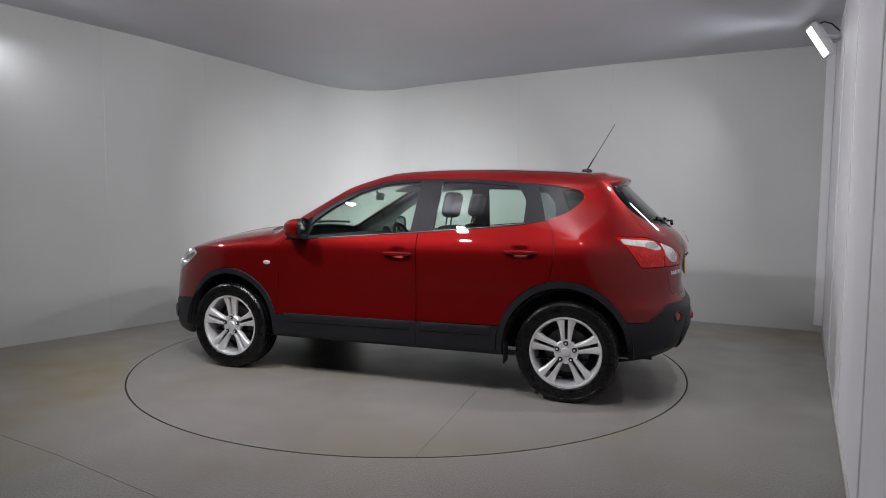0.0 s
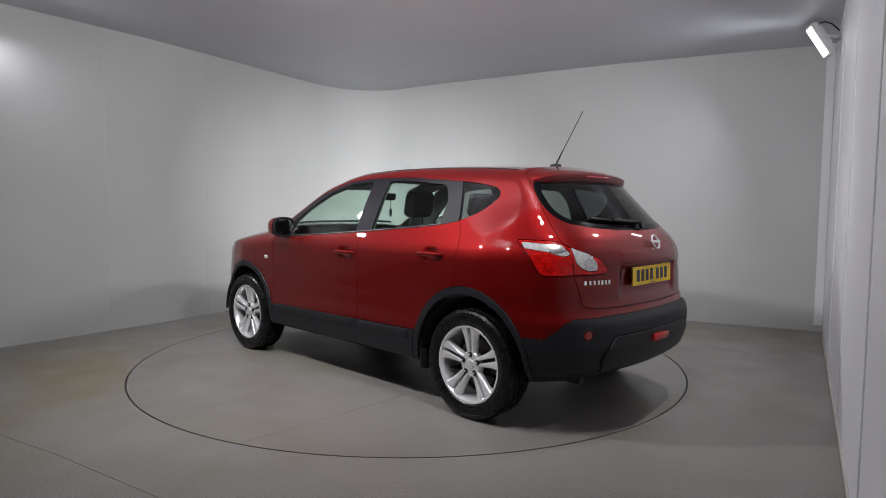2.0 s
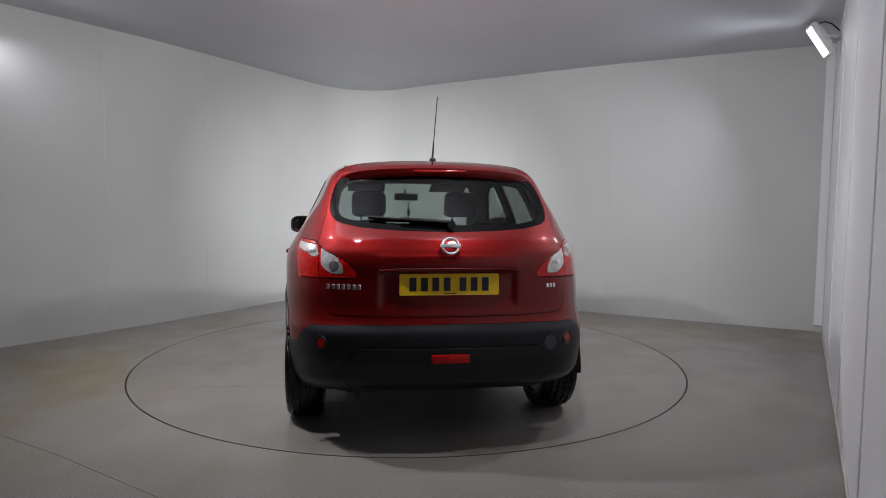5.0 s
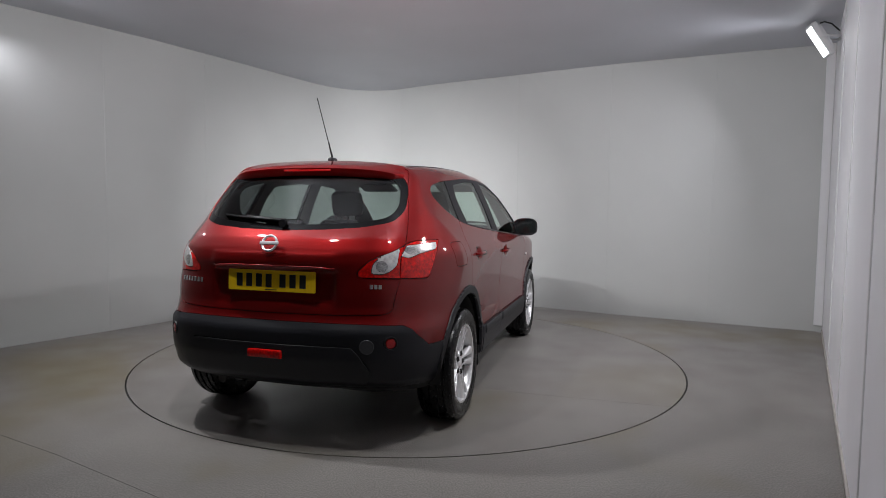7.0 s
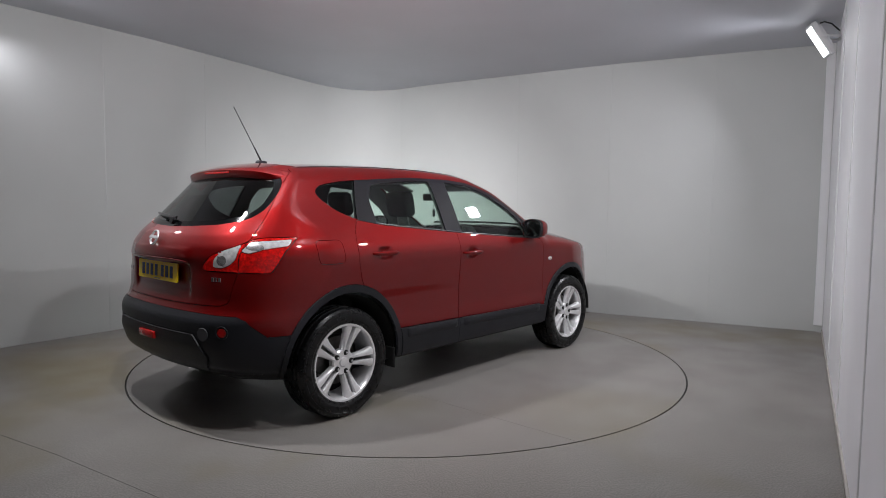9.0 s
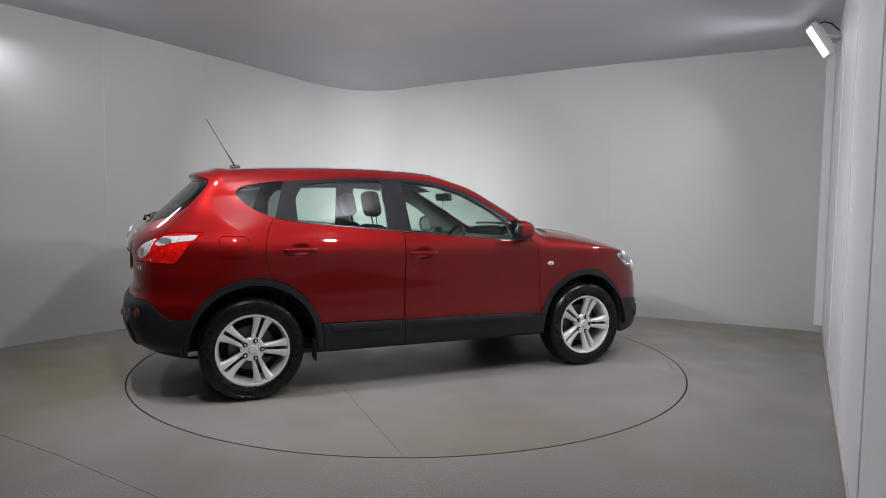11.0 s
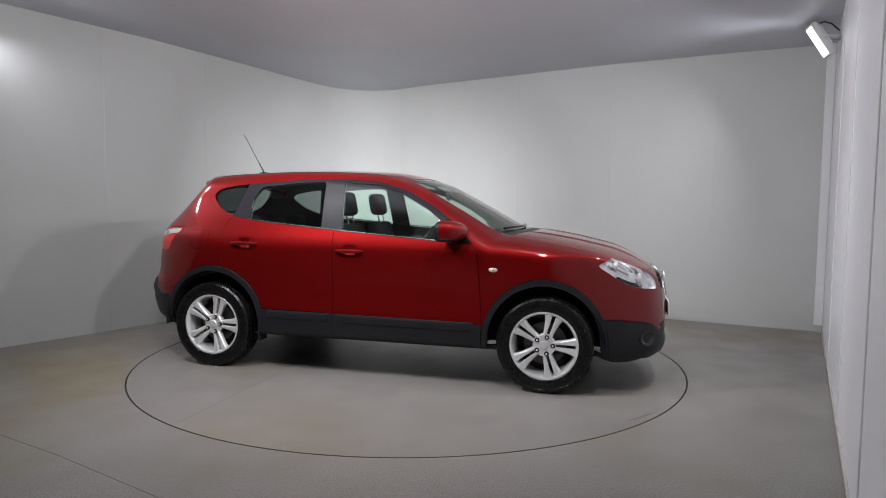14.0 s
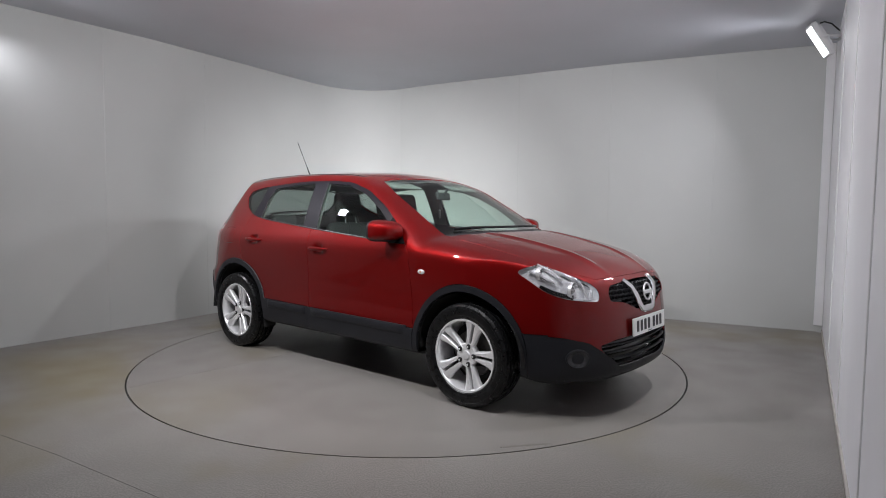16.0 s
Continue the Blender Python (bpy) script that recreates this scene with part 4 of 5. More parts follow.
# wheel wells and the underside
for x in (AXLE, -AXLE):
    for s in (-1, 1):
        bm = bmesh.new()
        prof = [(0.438 if x < 0 else 0.424, s * 0.845), (0.425, s * 0.80), (0.425, s * 0.52), (0.0001, s * 0.50)]
        revolve(bm, prof, 40, full=math.pi)
        part("arch_liner", bm, UNDER, car, "black wheel arch liner", m=pose(x, 0, WHEEL_Z - 0.02))
bm = bmesh.new()
prism(bm, rounded([(2.0, -0.62), (2.0, 0.62), (1.76, 0.70), (1.76, 0.48), (0.86, 0.48), (0.86, 0.80), (-0.86, 0.80), (-0.86, 0.48), (-1.77, 0.48), (-1.77, 0.60),
                   (-1.84, 0.50), (-1.84, -0.50), (-1.77, -0.60), (-1.77, -0.48), (-0.86, -0.48), (-0.86, -0.80), (0.86, -0.80), (0.86, -0.48), (1.76, -0.48), (1.76, -0.70)],
                  0.03), 0.272, 0.33)
part("underbody", bm, UNDER, car, "black underbody")
for x in (-1.25, 1.315):
    bm = bmesh.new()
    tube(bm, [(x, -0.66, 0.33), (x, -0.3, 0.27), (x, 0.3, 0.27), (x, 0.66, 0.33)], 0.045, 10)
    part("axle_beam", bm, UNDER, car)
bm = bmesh.new()
tube(bm, [(-0.9, 0.30, 0.25), (-1.5, 0.32, 0.25), (-1.62, 0.45, 0.27), (-1.86, 0.46, 0.27)], 0.028, 10)
part("exhaust_pipe", bm, DARK_METAL, car)
bm = bmesh.new()
box(bm, (-0.95, -0.45, 0.19), (-0.25, 0.20, 0.28), 0.03)
part("fuel_tank", bm, UNDER, car)
for s in (-1, 1):
    bm = bmesh.new()
    box(bm, (-0.905, s * 0.80 - 0.06, 0.225), (-0.895, s * 0.80 + 0.06, 0.36), 0.003, 1)
    part("mud_flap", bm, UNDER, car, "small black rubber flap")


# ---- mirrors ----
def mirror_shell(s, k):
    """A rounded housing; k shrinks it. Its open side faces the rear."""
    bm = bmesh.new()
    rows = []
    for i in range(12):
        t = i / 11
        sx = math.sqrt(max(0.0, 1 - (t * 0.985) ** 2.6))
        row = []
        for j in range(28):
            a = 2 * math.pi * j / 28
            c, d = math.cos(a), math.sin(a)
            r = (abs(c) ** 3.2 + abs(d) ** 3.2) ** (-1 / 3.2)
            y = 0.105 * c * r * (0.25 + 0.75 * sx) * k
            z = 0.076 * d * r * (0.2 + 0.8 * sx) * k * (0.86 + 0.14 * (1 if c > 0 else 1 + c * 0.5))
            row.append(bm.verts.new((0.596 + (0.165 if k > 1 else 0.152) * t - 0.05 * (y / 0.1) * 0.5, s * (0.925 + y), 1.116 + z)))
        rows.append(row)
    for a, b in zip(rows, rows[1:]):
        for j in range(28):
            bm.faces.new((a[j], a[(j + 1) % 28], b[(j + 1) % 28], b[j]))
    bm.faces.new(rows[-1])
    lip = [bm.verts.new(v.co + (Vector((0.03, s * 0.925 - v.co.y, 1.116 - v.co.z)) * 0.12 + Vector((0.012, 0, 0)))) for v in rows[0]]
    for j in range(28):
        bm.faces.new((rows[0][j], lip[j], lip[(j + 1) % 28], rows[0][(j + 1) % 28]))
    bm.faces.new(lip)
    bmesh.ops.recalc_face_normals(bm, faces=bm.faces[:])
    return bm


def clipped(bm, co, no):
    """Cuts away what lies beyond a plane."""
    bmesh.ops.bisect_plane(bm, geom=bm.verts[:] + bm.edges[:] + bm.faces[:], plane_co=co, plane_no=no, clear_outer=True)
    return bm


for s in (-1, 1):
    cap = part("door_mirror", clipped(clipped(mirror_shell(s, 1.05), (0, 0, 1.060), (0, 0, -1)), (0.599, 0, 0), (-1, 0, 0)), PAINT, car, "red door mirror cap", smooth=45)
    part("mirror_housing", mirror_shell(s, 0.985), CLAD, cap, "black lower mirror housing", smooth=45)
    bm = bmesh.new()
    ring = []
    for j in range(28):
        a = 2 * math.pi * j / 28
        c, d = math.cos(a), math.sin(a)
        r = (abs(c) ** 3.2 + abs(d) ** 3.2) ** (-1 / 3.2)
        y = 0.090 * c * r
        ring.append(bm.verts.new((0.606 - 0.25 * y, s * (0.925 + y), 1.116 + 0.063 * d * r)))
    bm.faces.new(ring)
    bmesh.ops.solidify(bm, geom=bm.faces[:], thickness=0.003)
    part("mirror_glass", bm, MIRROR, cap, "mirror glass", smooth=0)
    bm = bmesh.new()
    tube(bm, [(0.70, s * 0.80, 1.055), (0.69, s * 0.85, 1.060), (0.675, s * 0.895, 1.075)], [0.040, 0.030, 0.028], 10)
    part("mirror_arm", bm, CLAD, cap, "black mirror arm", smooth=50)


# ---- rear: spoiler, wiper, plate, badge, lamps ----
def spoiler():
    bm = bmesh.new()
    rows = []
    for i in range(41):
        y = -0.60 + 1.20 * i / 40
        edge = (abs(y) / 0.60) ** 8
        root, _ = on_hull(-1.36, y, 0, 2, 1)
        mid, _ = on_hull(-1.50, y, 0, 2, 1)
        tip_x = -1.678 + 0.20 * y * y + 0.10 * edge
        tip_z = 1.508 - 0.085 * y * y - 0.04 * edge
        lift = 0.010 * (1 - edge)
        low, _ = on_hull(-1.50, y, 0, 2, 1)
        rows.append([bm.verts.new(v) for v in (
            (root.x, y, root.z - 0.004), (mid.x, y, mid.z + lift), (tip_x + 0.07, y, tip_z + 0.024), (tip_x + 0.016, y, tip_z + 0.012), (tip_x, y, tip_z),
            (tip_x + 0.006, y, tip_z - 0.028), (tip_x + 0.020, y, tip_z - 0.046), (low.x + 0.02, y, low.z - 0.085))])
    for a, b in zip(rows, rows[1:]):
        for k in range(7):
            bm.faces.new((a[k], a[k + 1], b[k + 1], b[k]))
    bm.faces.new(rows[0]), bm.faces.new(rows[-1][::-1])
    bmesh.ops.recalc_face_normals(bm, faces=bm.faces[:])
    return bm


spoiler_ob = part("roof_spoiler", spoiler(), PAINT, tailgate, "red roof spoiler", smooth=50)
bm = bmesh.new()
box(bm, (-1.677, -0.15, 1.486), (-1.663, 0.15, 1.498), 0.002, 1)
part("brake_lamp", bm, RED_DARK, spoiler_ob, "dark red high brake lamp")

bm = bmesh.new()
tube(bm, [(-1.965, -0.02, 1.188), (-1.985, -0.02, 1.192)], 0.022, 14)
wiper = part("rear_wiper", bm, GLOSS_BLACK, tailgate, "black rear wiper")
bm = bmesh.new()
arm = [on_hull(0, y, 1.193 + 0.012 * (y / 0.2), 0, -1) for y in np.linspace(-0.02, 0.24, 8)]
part("arm", strip([(p + n * 0.020, n) for p, n in arm], 0.022, 0.007), GLOSS_BLACK, wiper)
blade = [on_hull(0, y, 1.190 + 0.030 * ((y + 0.02) / 0.4), 0, -1) for y in np.linspace(0.0, 0.41, 10)]
part("blade", strip([(p + n * 0.008, n) for p, n in blade], 0.016, 0.010), GLOSS_BLACK, wiper)


def plate(m, material, label):
    """A number plate; its writing stands as plain bars."""
    bm = bmesh.new()
    prism(bm, rounded([(-0.26, -0.0555), (0.26, -0.0555), (0.26, 0.0555), (-0.26, 0.0555)], 0.008), -0.004, 0.004)
    ob = part("number_plate", bm, material, car, label, smooth=0, m=m)
    x = -0.213
    for i in range(7):
        bm = bmesh.new()
        box(bm, (x + 0.004, -0.034, 0.0038), (x + 0.040, 0.036, 0.0052))
        part("bar", bm, INK, ob, smooth=0)
        x += 0.059 + (0.024 if i == 3 else 0)
    bm = bmesh.new()
    box(bm, (-0.035, -0.050, 0.0038), (0.035, -0.045, 0.0050))
    part("bar", bm, INK, ob, smooth=0)
    return ob


plate(Matrix.Translation((-2.062, 0.0, 0.889)) @ pose(0, 0, 0, 90, 0, -90) @ pose(0, 0, 0, -2), PLATE_Y, "yellow number plate")
plate(Matrix.Translation((2.182, 0.0, 0.545)) @ pose(0, 0, 0, 90, 0, 90) @ pose(0, 0, 0, -3), PLATE_W, "white number plate")


def badge(m, r, parent):
    bm = bmesh.new()
    prof = [(r * 0.74, 0.0), (r * 0.76, 0.006), (r * 0.88, 0.009), (r * 0.98, 0.006), (r, 0.0)]
    revolve(bm, prof, 40, axis="z")
    ob = part("badge", bm, ALLOY, parent, "plain chrome ring badge with a bar", m=m)
    bm = bmesh.new()
    box(bm, (-r * 1.14, -r * 0.20, 0.002), (r * 1.14, r * 0.20, 0.011), 0.003)
    part("badge_bar", bm, ALLOY, ob)
    return ob


badge(Matrix.Translation((-2.076, 0.0, 1.088)) @ pose(0, 0, 0, 68, 0, -90), 0.048, tailgate)
# the grip bar over the plate
grip = [on_hull(0, y, 0.966 - 0.010 * (abs(y) / 0.36) ** 6, 0, -1) for y in np.linspace(-0.362, 0.362, 41)]
part("grip_bar", strip([(p + n * (0.003 if 0 < i < 40 else -0.004), n) for i, (p, n) in enumerate(grip)], 0.026, 0.003), PAINT, tailgate, "red grip bar over the plate", smooth=60)
# raised lettering as plain bars
for y0, count, z0, step, high in ((0.632, 7, 0.872, 0.0265, 0.026), (-0.535, 3, 0.872, 0.021, 0.024)):
    for i in range(count):
        p, nor = on_hull(0, y0 - i * step - 0.01, z0, 0, -1)
        bm = bmesh.new()
        box(bm, (-0.0085, -high / 2, -0.002), (0.0085, high / 2, 0.003), 0.0015, 1)
        q = nor.to_track_quat("Z", "Y").to_matrix().to_4x4()
        part("script_bar", bm, CHROME, tailgate, "chrome lettering bar", m=Matrix.Translation(p) @ q)
# reflectors, fog lamp and a towing cover in the bumper
for y, s in ((0.655, 1), (-0.655, -1)):
    p, nor = on_hull(0, y, 0.588, 0, -1)
    at = Matrix.Translation(p + nor * 0.003) @ nor.to_track_quat("Z", "Y").to_matrix().to_4x4()
    bm = bmesh.new()
    revolve(bm, [(0.0001, 0.006), (0.022, 0.005), (0.026, 0.002), (0.026, -0.01)], 28, axis="z")
    refl = part("reflector", bm, RED_DARK, car, "round red reflector", m=at)
    bm = bmesh.new()
    revolve(bm, [(0.0262, 0.000), (0.030, 0.005), (0.036, 0.005), (0.040, -0.006)], 28, axis="z")
    part("reflector_ring", bm, CLAD, refl)
p, nor = on_hull(0, -0.545, 0.572, 0, -1)
bm = bmesh.new()
revolve(bm, [(0.0001, 0.003), (0.036, 0.003), (0.038, 0.001), (0.038, -0.01)], 28, axis="z")
part("towing_cover", bm, mat("faded_grey_plastic", (0.045, 0.046, 0.052), rough=0.55, noise_scale=60, noise_amount=0.1), car, "round grey towing eye cover",
     m=Matrix.Translation(p + nor * 0.005) @ nor.to_track_quat("Z", "Y").to_matrix().to_4x4())
bm = bmesh.new()
box(bm, (-2.142, -0.098, 0.492), (-2.10, 0.102, 0.537), 0.008)
part("fog_lamp", bm, RED_LENS, car, "red rear fog lamp")

# ---- aerial ----
bm = bmesh.new()
box(bm, (-1.385, -0.018, 1.560), (-1.305, 0.018, 1.592), 0.013, 3)
aerial = part("aerial", bm, CLAD, car, "black whip aerial leaning back", smooth=60)
bm = bmesh.new()
tube(bm, [(-1.345, 0, 1.585), (-1.388, 0, 1.660), (-1.400, 0, 1.681)], [0.0065, 0.005, 0.0045], 8)
part("aerial_base", bm, UNDER, aerial)
bm = bmesh.new()
tube(bm, [(-1.398, 0, 1.677), (-1.547, 0, 1.931)], 0.0028, 6)
part("aerial_rod", bm, UNDER, aerial)


# ---- front: lamps, grilles ----
def recess(name, depth):
    """The bottom and walls of a hollow behind a panel's outline, following the body."""
    sel = F[LABEL == NAMES.index(name)]
    used, inv = np.unique(sel.ravel(), return_inverse=True)
    f = inv.reshape(-1, 4)
    back = V[used] - np.array([[depth, 0, 0]])
    edges = {}
    for q in f:
        for k in range(4):
            edges[q[k], q[(k + 1) % 4]] = 1
    border = [e for e in edges if (e[1], e[0]) not in edges]
    n = len(used)
    me = bpy.data.meshes.new(name)
    me.from_pydata(np.concatenate([back, V[used] - N[used] * 0.004]).tolist(), [],
                   [tuple(map(int, q)) for q in f] + [(int(a), int(a) + n, int(b) + n, int(b)) for a, b in border])
    return me


for s, tag in ((-1, "right"), (1, "left")):
    me = recess("headlamp_" + tag, 0.06)
    me.polygons.foreach_set("use_smooth", [True] * len(me.polygons))
    me.materials.append(HEAD_BOWL)
    lamp = new("headlamp", me)
    lamp.parent = car
    tagged(lamp, "clear headlamp with silver bowls")
    panel("headlamp_" + tag, "lens", LENS, lamp, "clear lens", gap=0.001)
    for y, z, r, dx in ((0.610, 0.792, 0.046, 0.006), (0.715, 0.890, 0.034, 0.012)):
        p, nor = on_hull(0, s * y, z, 0, 1)
        bm = bmesh.new()
        revolve(bm, [(0.0001, -0.035), (r * 0.45, -0.030), (r * 0.8, -0.012), (r, 0.004), (r * 1.12, 0.004), (r * 1.15, -0.02)], 28, axis="x")
        part("reflector_bowl", bm, ALLOY, lamp, "bright silver reflector bowl", m=Matrix.Translation(p - Vector((0.032 + dx, 0, 0))))
        bm = bmesh.new()
        bmesh.ops.create_uvsphere(bm, u_segments=16, v_segments=10, radius=r * 0.48)
        part("projector_lens", bm, BOWL, lamp, "dark round projector lens", m=Matrix.Translation(p - Vector((0.050 + dx, 0, 0))))
        bm = bmesh.new()
        revolve(bm, [(r * 0.60, -0.012), (r * 0.64, -0.004), (r * 0.72, -0.004), (r * 0.76, -0.012)], 28, axis="x")
        part("bowl_ring", bm, CHROME, lamp, "chrome ring", m=Matrix.Translation(p - Vector((0.032 + dx, 0, 0))))
    # faceted indicator box at the inner end
    for k in range(3):
        p, nor = on_hull(0, s * (0.520 + 0.017 * k), 0.763, 0, 1)
        bm = bmesh.new()
        box(bm, (-0.012, -0.0078, -0.030), (0.010, 0.0078, 0.030), 0.004)
        part("indicator_facet", bm, HEAD_BOWL, lamp, m=Matrix.Translation(p - Vector((0.034, 0, 0))) @ pose(0, 0, 0, 0, 10 * (k - 1), 14 * s))
    # silver bars that part the bowls
    for (y0, z0), (y1, z1), wide_ in (((0.700, 0.936), (0.655, 0.850), 0.016), ((0.655, 0.905), (0.575, 0.850), 0.020), ((0.572, 0.845), (0.553, 0.735), 0.014),
                                      ((0.760, 0.900), (0.690, 0.835), 0.012)):
        line = [on_hull(0, s * (y0 + (y1 - y0) * k / 5), z0 + (z1 - z0) * k / 5, 0, 1) for k in range(6)]
        part("divider", strip([(p - Vector((0.030, 0, 0)), n) for p, n in line], wide_, 0.012), ALLOY, lamp, "silver lamp divider")
    # dark lower edge of the lamp
    line = [on_hull(0, s * y, z, 0, 1) for y, z in ((0.752, 0.812), (0.715, 0.780), (0.680, 0.764), (0.640, 0.752))]
    part("lamp_bezel", strip([(p - n * 0.018, n) for p, n in line], 0.026, 0.006), GLOSS_BLACK, lamp, "dark lamp bezel")
    # front fog lamp
    p, nor = on_hull(0, s * 0.640, 0.388, 0, 1)
    q = nor.to_track_quat("Z", "Y").to_matrix().to_4x4()
    bm = bmesh.new()
    revolve(bm, [(0.056, 0.005), (0.062, 0.009), (0.068, 0.006), (0.070, -0.01)], 32, axis="z")
    fog = part("fog_lamp_ring", bm, CLAD, car, "black fog lamp surround", m=Matrix.Translation(p + nor * 0.004) @ q @ Matrix.Diagonal((1.1, 0.85, 1, 1)))
    bm = bmesh.new()
    revolve(bm, [(0.0001, -0.004), (0.025, -0.002), (0.045, 0.003), (0.054, 0.006), (0.058, 0.004)], 32, axis="z")
    part("fog_lamp_glass", bm, FOG_GLASS, fog, "dark round fog lamp glass")

for name, depth in (("upper_grille", 0.05), ("lower_grille", 0.07)):
    me = recess(name, depth)
    me.materials.append(GLOSS_BLACK)
    ob = new(name, me)
    ob.parent = car
    tagged(ob, "black grille")
    if name == "upper_grille":
        for row in range(6):
            z = 0.668 + row * 0.027
            half = min(float(np.interp(z, [0.645, 0.70, 0.72, 0.775, 0.812, 0.83], [0.13, 0.27, 0.415, 0.415, 0.36, 0.20])), 0.412)
            line = [on_hull(0, y, z + 0.004 * math.cos((y / 0.03 + row) * math.pi), 0, 1) for y in np.linspace(-half, half, 57)]
            part("slat", strip([(p - Vector((0.020, 0, 0)), n) for p, n in line], 0.009, 0.010), CLAD, ob)
        for k in range(25):
            y = -0.36 + 0.03 * k
            zs_ = np.linspace(0.722 if abs(y) > 0.2 else 0.67, 0.812, 7)
            line = [on_hull(0, y, z, 0, 1) for z in zs_]
            part("bar", strip([(p - Vector((0.024, 0, 0)), n) for p, n in line], 0.006, 0.008), CLAD, ob)
        for s in (-1, 1):
            line = [on_hull(0, s * y, z, 0, 1) for y, z in ((0.205, 0.832), (0.18, 0.79), (0.145, 0.735), (0.105, 0.675), (0.085, 0.650), (0.06, 0.643), (0.0, 0.642))]
            part("chrome_frame", strip([(p + n * 0.006, n) for p, n in line], 0.044, 0.010), CHROME, ob, "chrome V-shaped frame", smooth=60)
        p, nor = on_hull(0, 0, 0.748, 0, 1)
        badge(Matrix.Translation(p + nor * 0.012) @ nor.to_track_quat("Z", "Y").to_matrix().to_4x4(), 0.062, ob)
    else:
        for z, half in ((0.452, 0.50), (0.408, 0.46), (0.362, 0.40)):
            line = [on_hull(0, y, z, 0, 1) for y in np.linspace(-half, half, 33)]
            part("slat", strip([(p - Vector((0.022, 0, 0)), n) for p, n in line], 0.014, 0.012), CLAD, ob)

# windscreen wipers
for y0, y1, x0 in ((0.52, -0.05, 1.0), (-0.05, -0.55, 1.07)):
    line = [on_hull(1.075 - 0.10 * (y / 0.6) ** 2 - 0.02, y, 0, 2, 1) for y in np.linspace(y0, y1, 12)]
    part("wiper_blade", strip([(p + n * 0.012, n) for p, n in line], 0.014, 0.010), GLOSS_BLACK, car, "black windscreen wiper")


# ---- cabin ----
def cushion(bm, lo, hi, bevel, tilt=0.0, about=(0, 0, 0)):
    m = Matrix.Translation(about) @ Matrix.Rotation(radians(tilt), 4, "Y") @ Matrix.Translation(-Vector(about))
    box(bm, lo, hi, bevel, 4, m)


def seat(y, label):
    bm = bmesh.new()
    cushion(bm, (-0.22, y - 0.25, 0.50), (0.30, y + 0.25, 0.66), 0.06)
    ob = part("car_seat", bm, SEAT, car, label, smooth=60)
    bm = bmesh.new()
    cushion(bm, (-0.30, y - 0.23, 0.58), (-0.17, y + 0.23, 1.17), 0.055, -14, (-0.2, 0, 0.6))
    part("backrest", bm, SEAT, ob, smooth=60)
    bm = bmesh.new()
    cushion(bm, (-0.265, y - 0.13, 1.225), (-0.17, y + 0.13, 1.425), 0.045, -12, (-0.2, 0, 0.6))
    part("head_restraint", bm, SEAT, ob, "black cloth head restraint", smooth=60)
    for k in (-1, 1):
        bm = bmesh.new()
        tube(bm, [(-0.325, y + k * 0.06, 1.12), (-0.355, y + k * 0.06, 1.26)], 0.006, 8)
        part("post", bm, CHROME, ob)


seat(-0.36, "black cloth front seat"), seat(0.36, "black cloth front seat")
bm = bmesh.new()
cushion(bm, (-1.05, -0.64, 0.50), (-0.60, 0.64, 0.66), 0.06)
bench = part("rear_bench", bm, SEAT, car, "black cloth rear bench", smooth=60)
bm = bmesh.new()
cushion(bm, (-1.16, -0.64, 0.58), (-1.04, 0.64, 1.10), 0.05, -16, (-1.08, 0, 0.6))
part("backrest", bm, SEAT, bench, smooth=60)
for y in (-0.40, 0.40, 0.0):
    bm = bmesh.new()
    cushion(bm, (-1.15, y - 0.14, 1.10), (-1.06, y + 0.14, 1.22), 0.04, -14, (-1.08, 0, 0.6))
    part("head_restraint", bm, SEAT, bench, smooth=60)
bm = bmesh.new()
prism(bm, rounded([(0.52, 0.62), (0.47, 0.98), (0.56, 1.04), (0.86, 1.045), (0.98, 0.98), (0.98, 0.6)], 0.03), -0.74, 0.74, axis=1)
part("dashboard", bm, CABIN_DARK, car, "black dashboard", smooth=40)
bm = bmesh.new()
prism(bm, [(0.52, 0.40), (0.52, 0.80), (0.30, 0.70), (-0.25, 0.62), (-0.25, 0.40)], -0.11, 0.11, axis=1)
part("centre_console", bm, CABIN_DARK, car, smooth=0)
bm = bmesh.new()
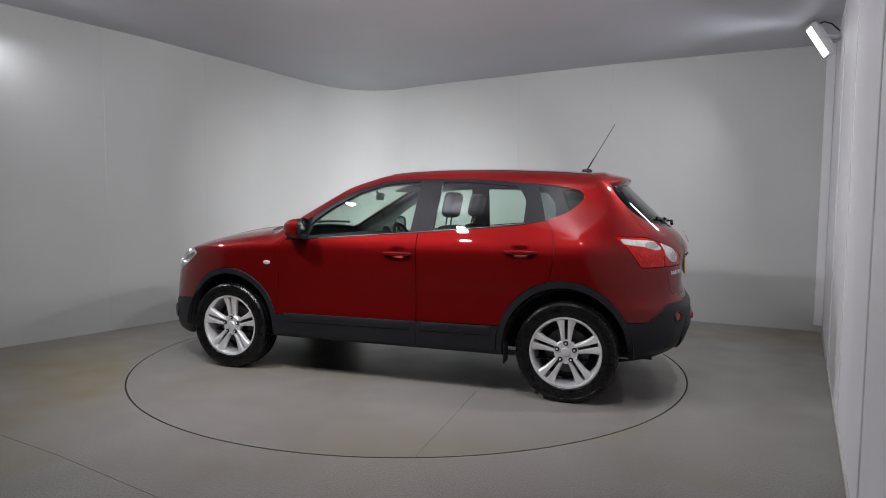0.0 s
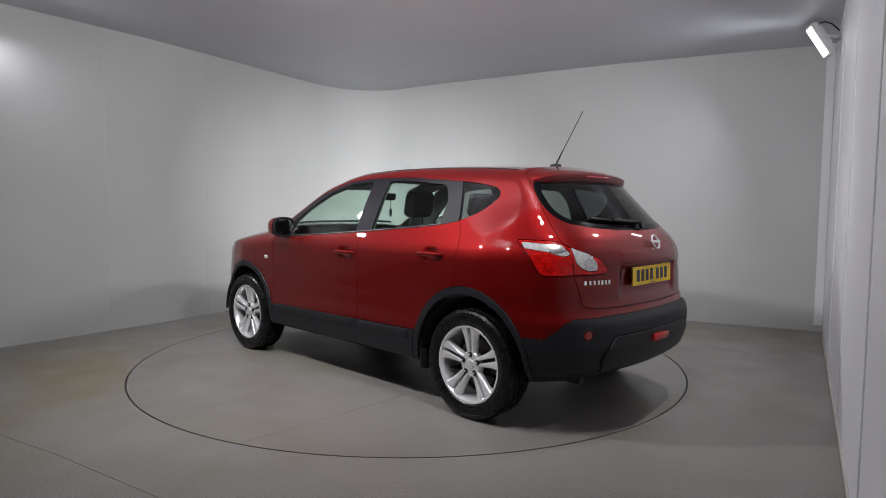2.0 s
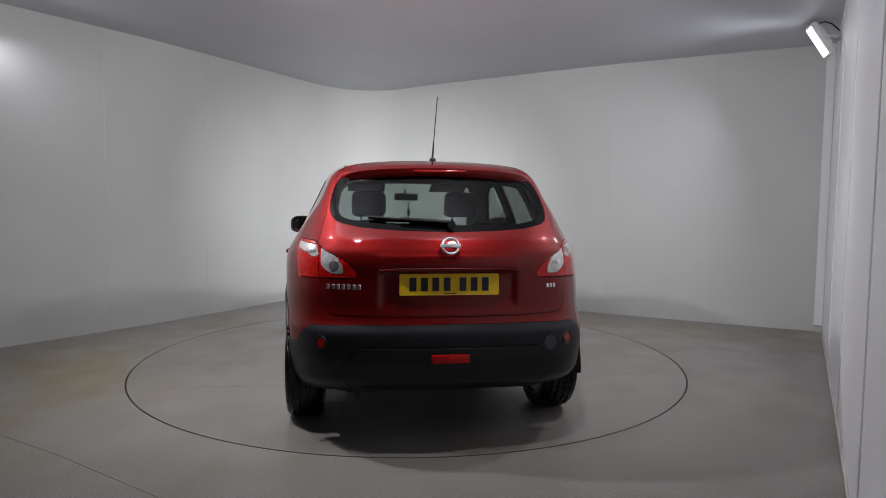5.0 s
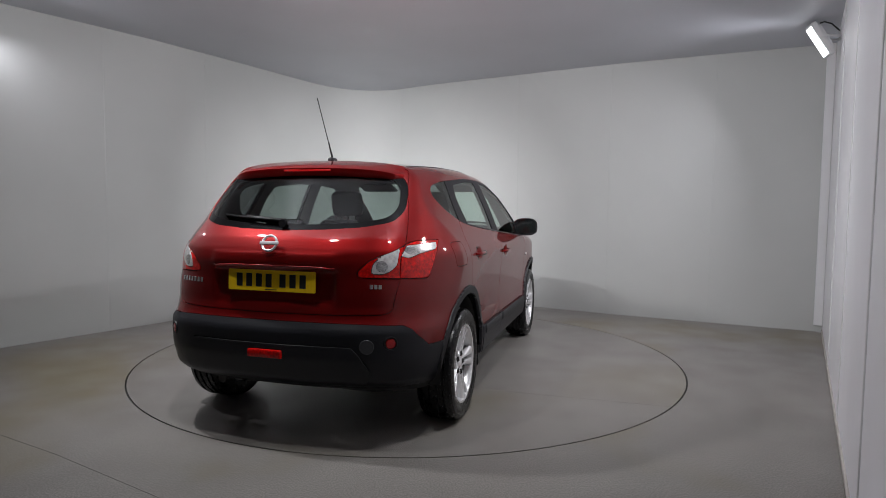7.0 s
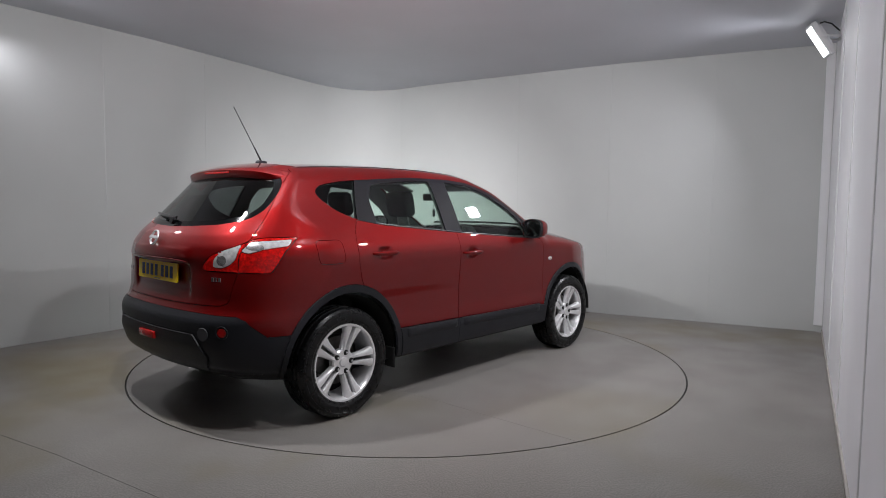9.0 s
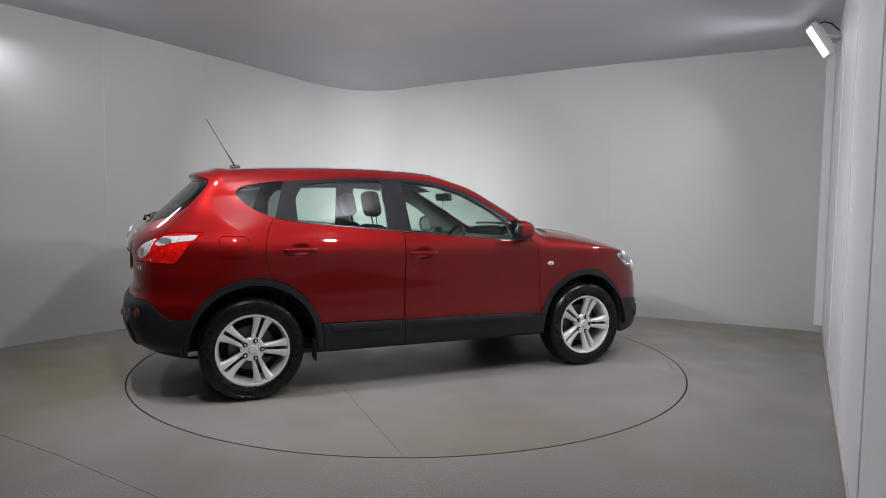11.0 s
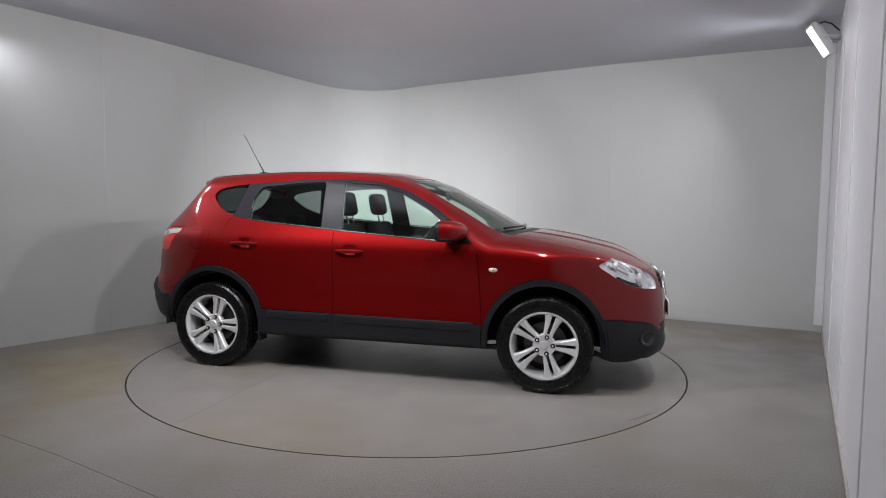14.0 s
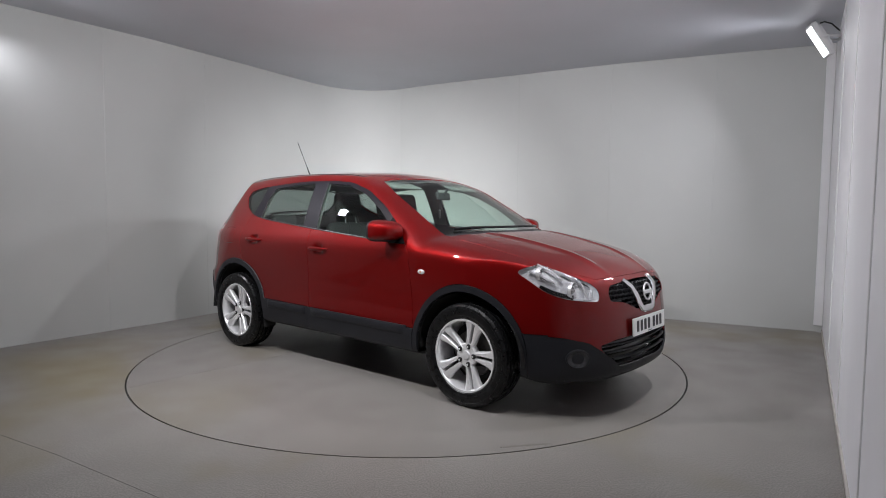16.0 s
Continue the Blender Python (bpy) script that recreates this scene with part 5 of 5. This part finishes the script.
ring = [(0.185 * math.cos(a), 0.185 * math.sin(a), 0) for a in np.linspace(0, 2 * math.pi, 33)]
tube(bm, ring, 0.015, 8)
box(bm, (-0.18, -0.02, -0.012), (0.18, 0.02, 0.006), 0.006, 2)
box(bm, (-0.07, -0.06, -0.02), (0.07, 0.06, 0.018), 0.02, 2)
box(bm, (-0.02, -0.18, -0.012), (0.02, 0.0, 0.006), 0.006, 2)
part("steering_wheel", bm, CABIN_DARK, car, "black steering wheel", m=Matrix.Translation((0.32, -0.37, 0.96)) @ pose(0, 0, 0, 0, -66, 0) @ pose(0, 0, 0, 0, 0, 90))
bm = bmesh.new()
cushion(bm, (-0.012, -0.11, -0.032), (0.018, 0.11, 0.032), 0.012)
inner_mirror = part("rear_view_mirror", bm, CABIN_DARK, car, "black rear-view mirror", m=pose(0.40, 0.0, 1.375, 0, -10, 12))
bm = bmesh.new()
tube(bm, [(0.01, 0, 0.0), (0.06, 0, 0.06)], 0.010, 8)
part("mirror_stalk", bm, CABIN_DARK, inner_mirror)
bm = bmesh.new()
tube(bm, [(0.385, -0.02, 1.345), (0.385, -0.02, 1.27)], 0.002, 5)
tube(bm, [(0.385, -0.02, 1.27), (0.385, -0.02, 1.255), (0.385, -0.02, 1.20)], [0.004, 0.014, 0.009], 8)
part("hanging_tassel", bm, CABIN_DARK, car, "small dark tassel under the mirror")
for s in (-1, 1):
    bm = bmesh.new()
    cushion(bm, (0.18, s * 0.36 - 0.16, 1.475), (0.36, s * 0.36 + 0.16, 1.492), 0.007, 18, (0.18, 0, 1.48))
    part("sun_visor", bm, LINING, car)
bm = bmesh.new()
box(bm, (-1.72, -0.60, 1.02), (-1.17, 0.60, 1.045), 0.01)
part("parcel_shelf", bm, CABIN_DARK, car)


def motions():
    rows, rows2 = [], []
    for i in range(33):
        t = i * 0.5
        a = 159.0 - 12.6 * t
        rows.append((t, pose(0, 0, 0, 0, 0, a)))
        rows2.append((t, pose(0, 0, 0, 0, 0, a) @ pose(CAR_X, CAR_Y, 0)))
    walk(turntable, rows)
    walk(car, rows2)


motions()
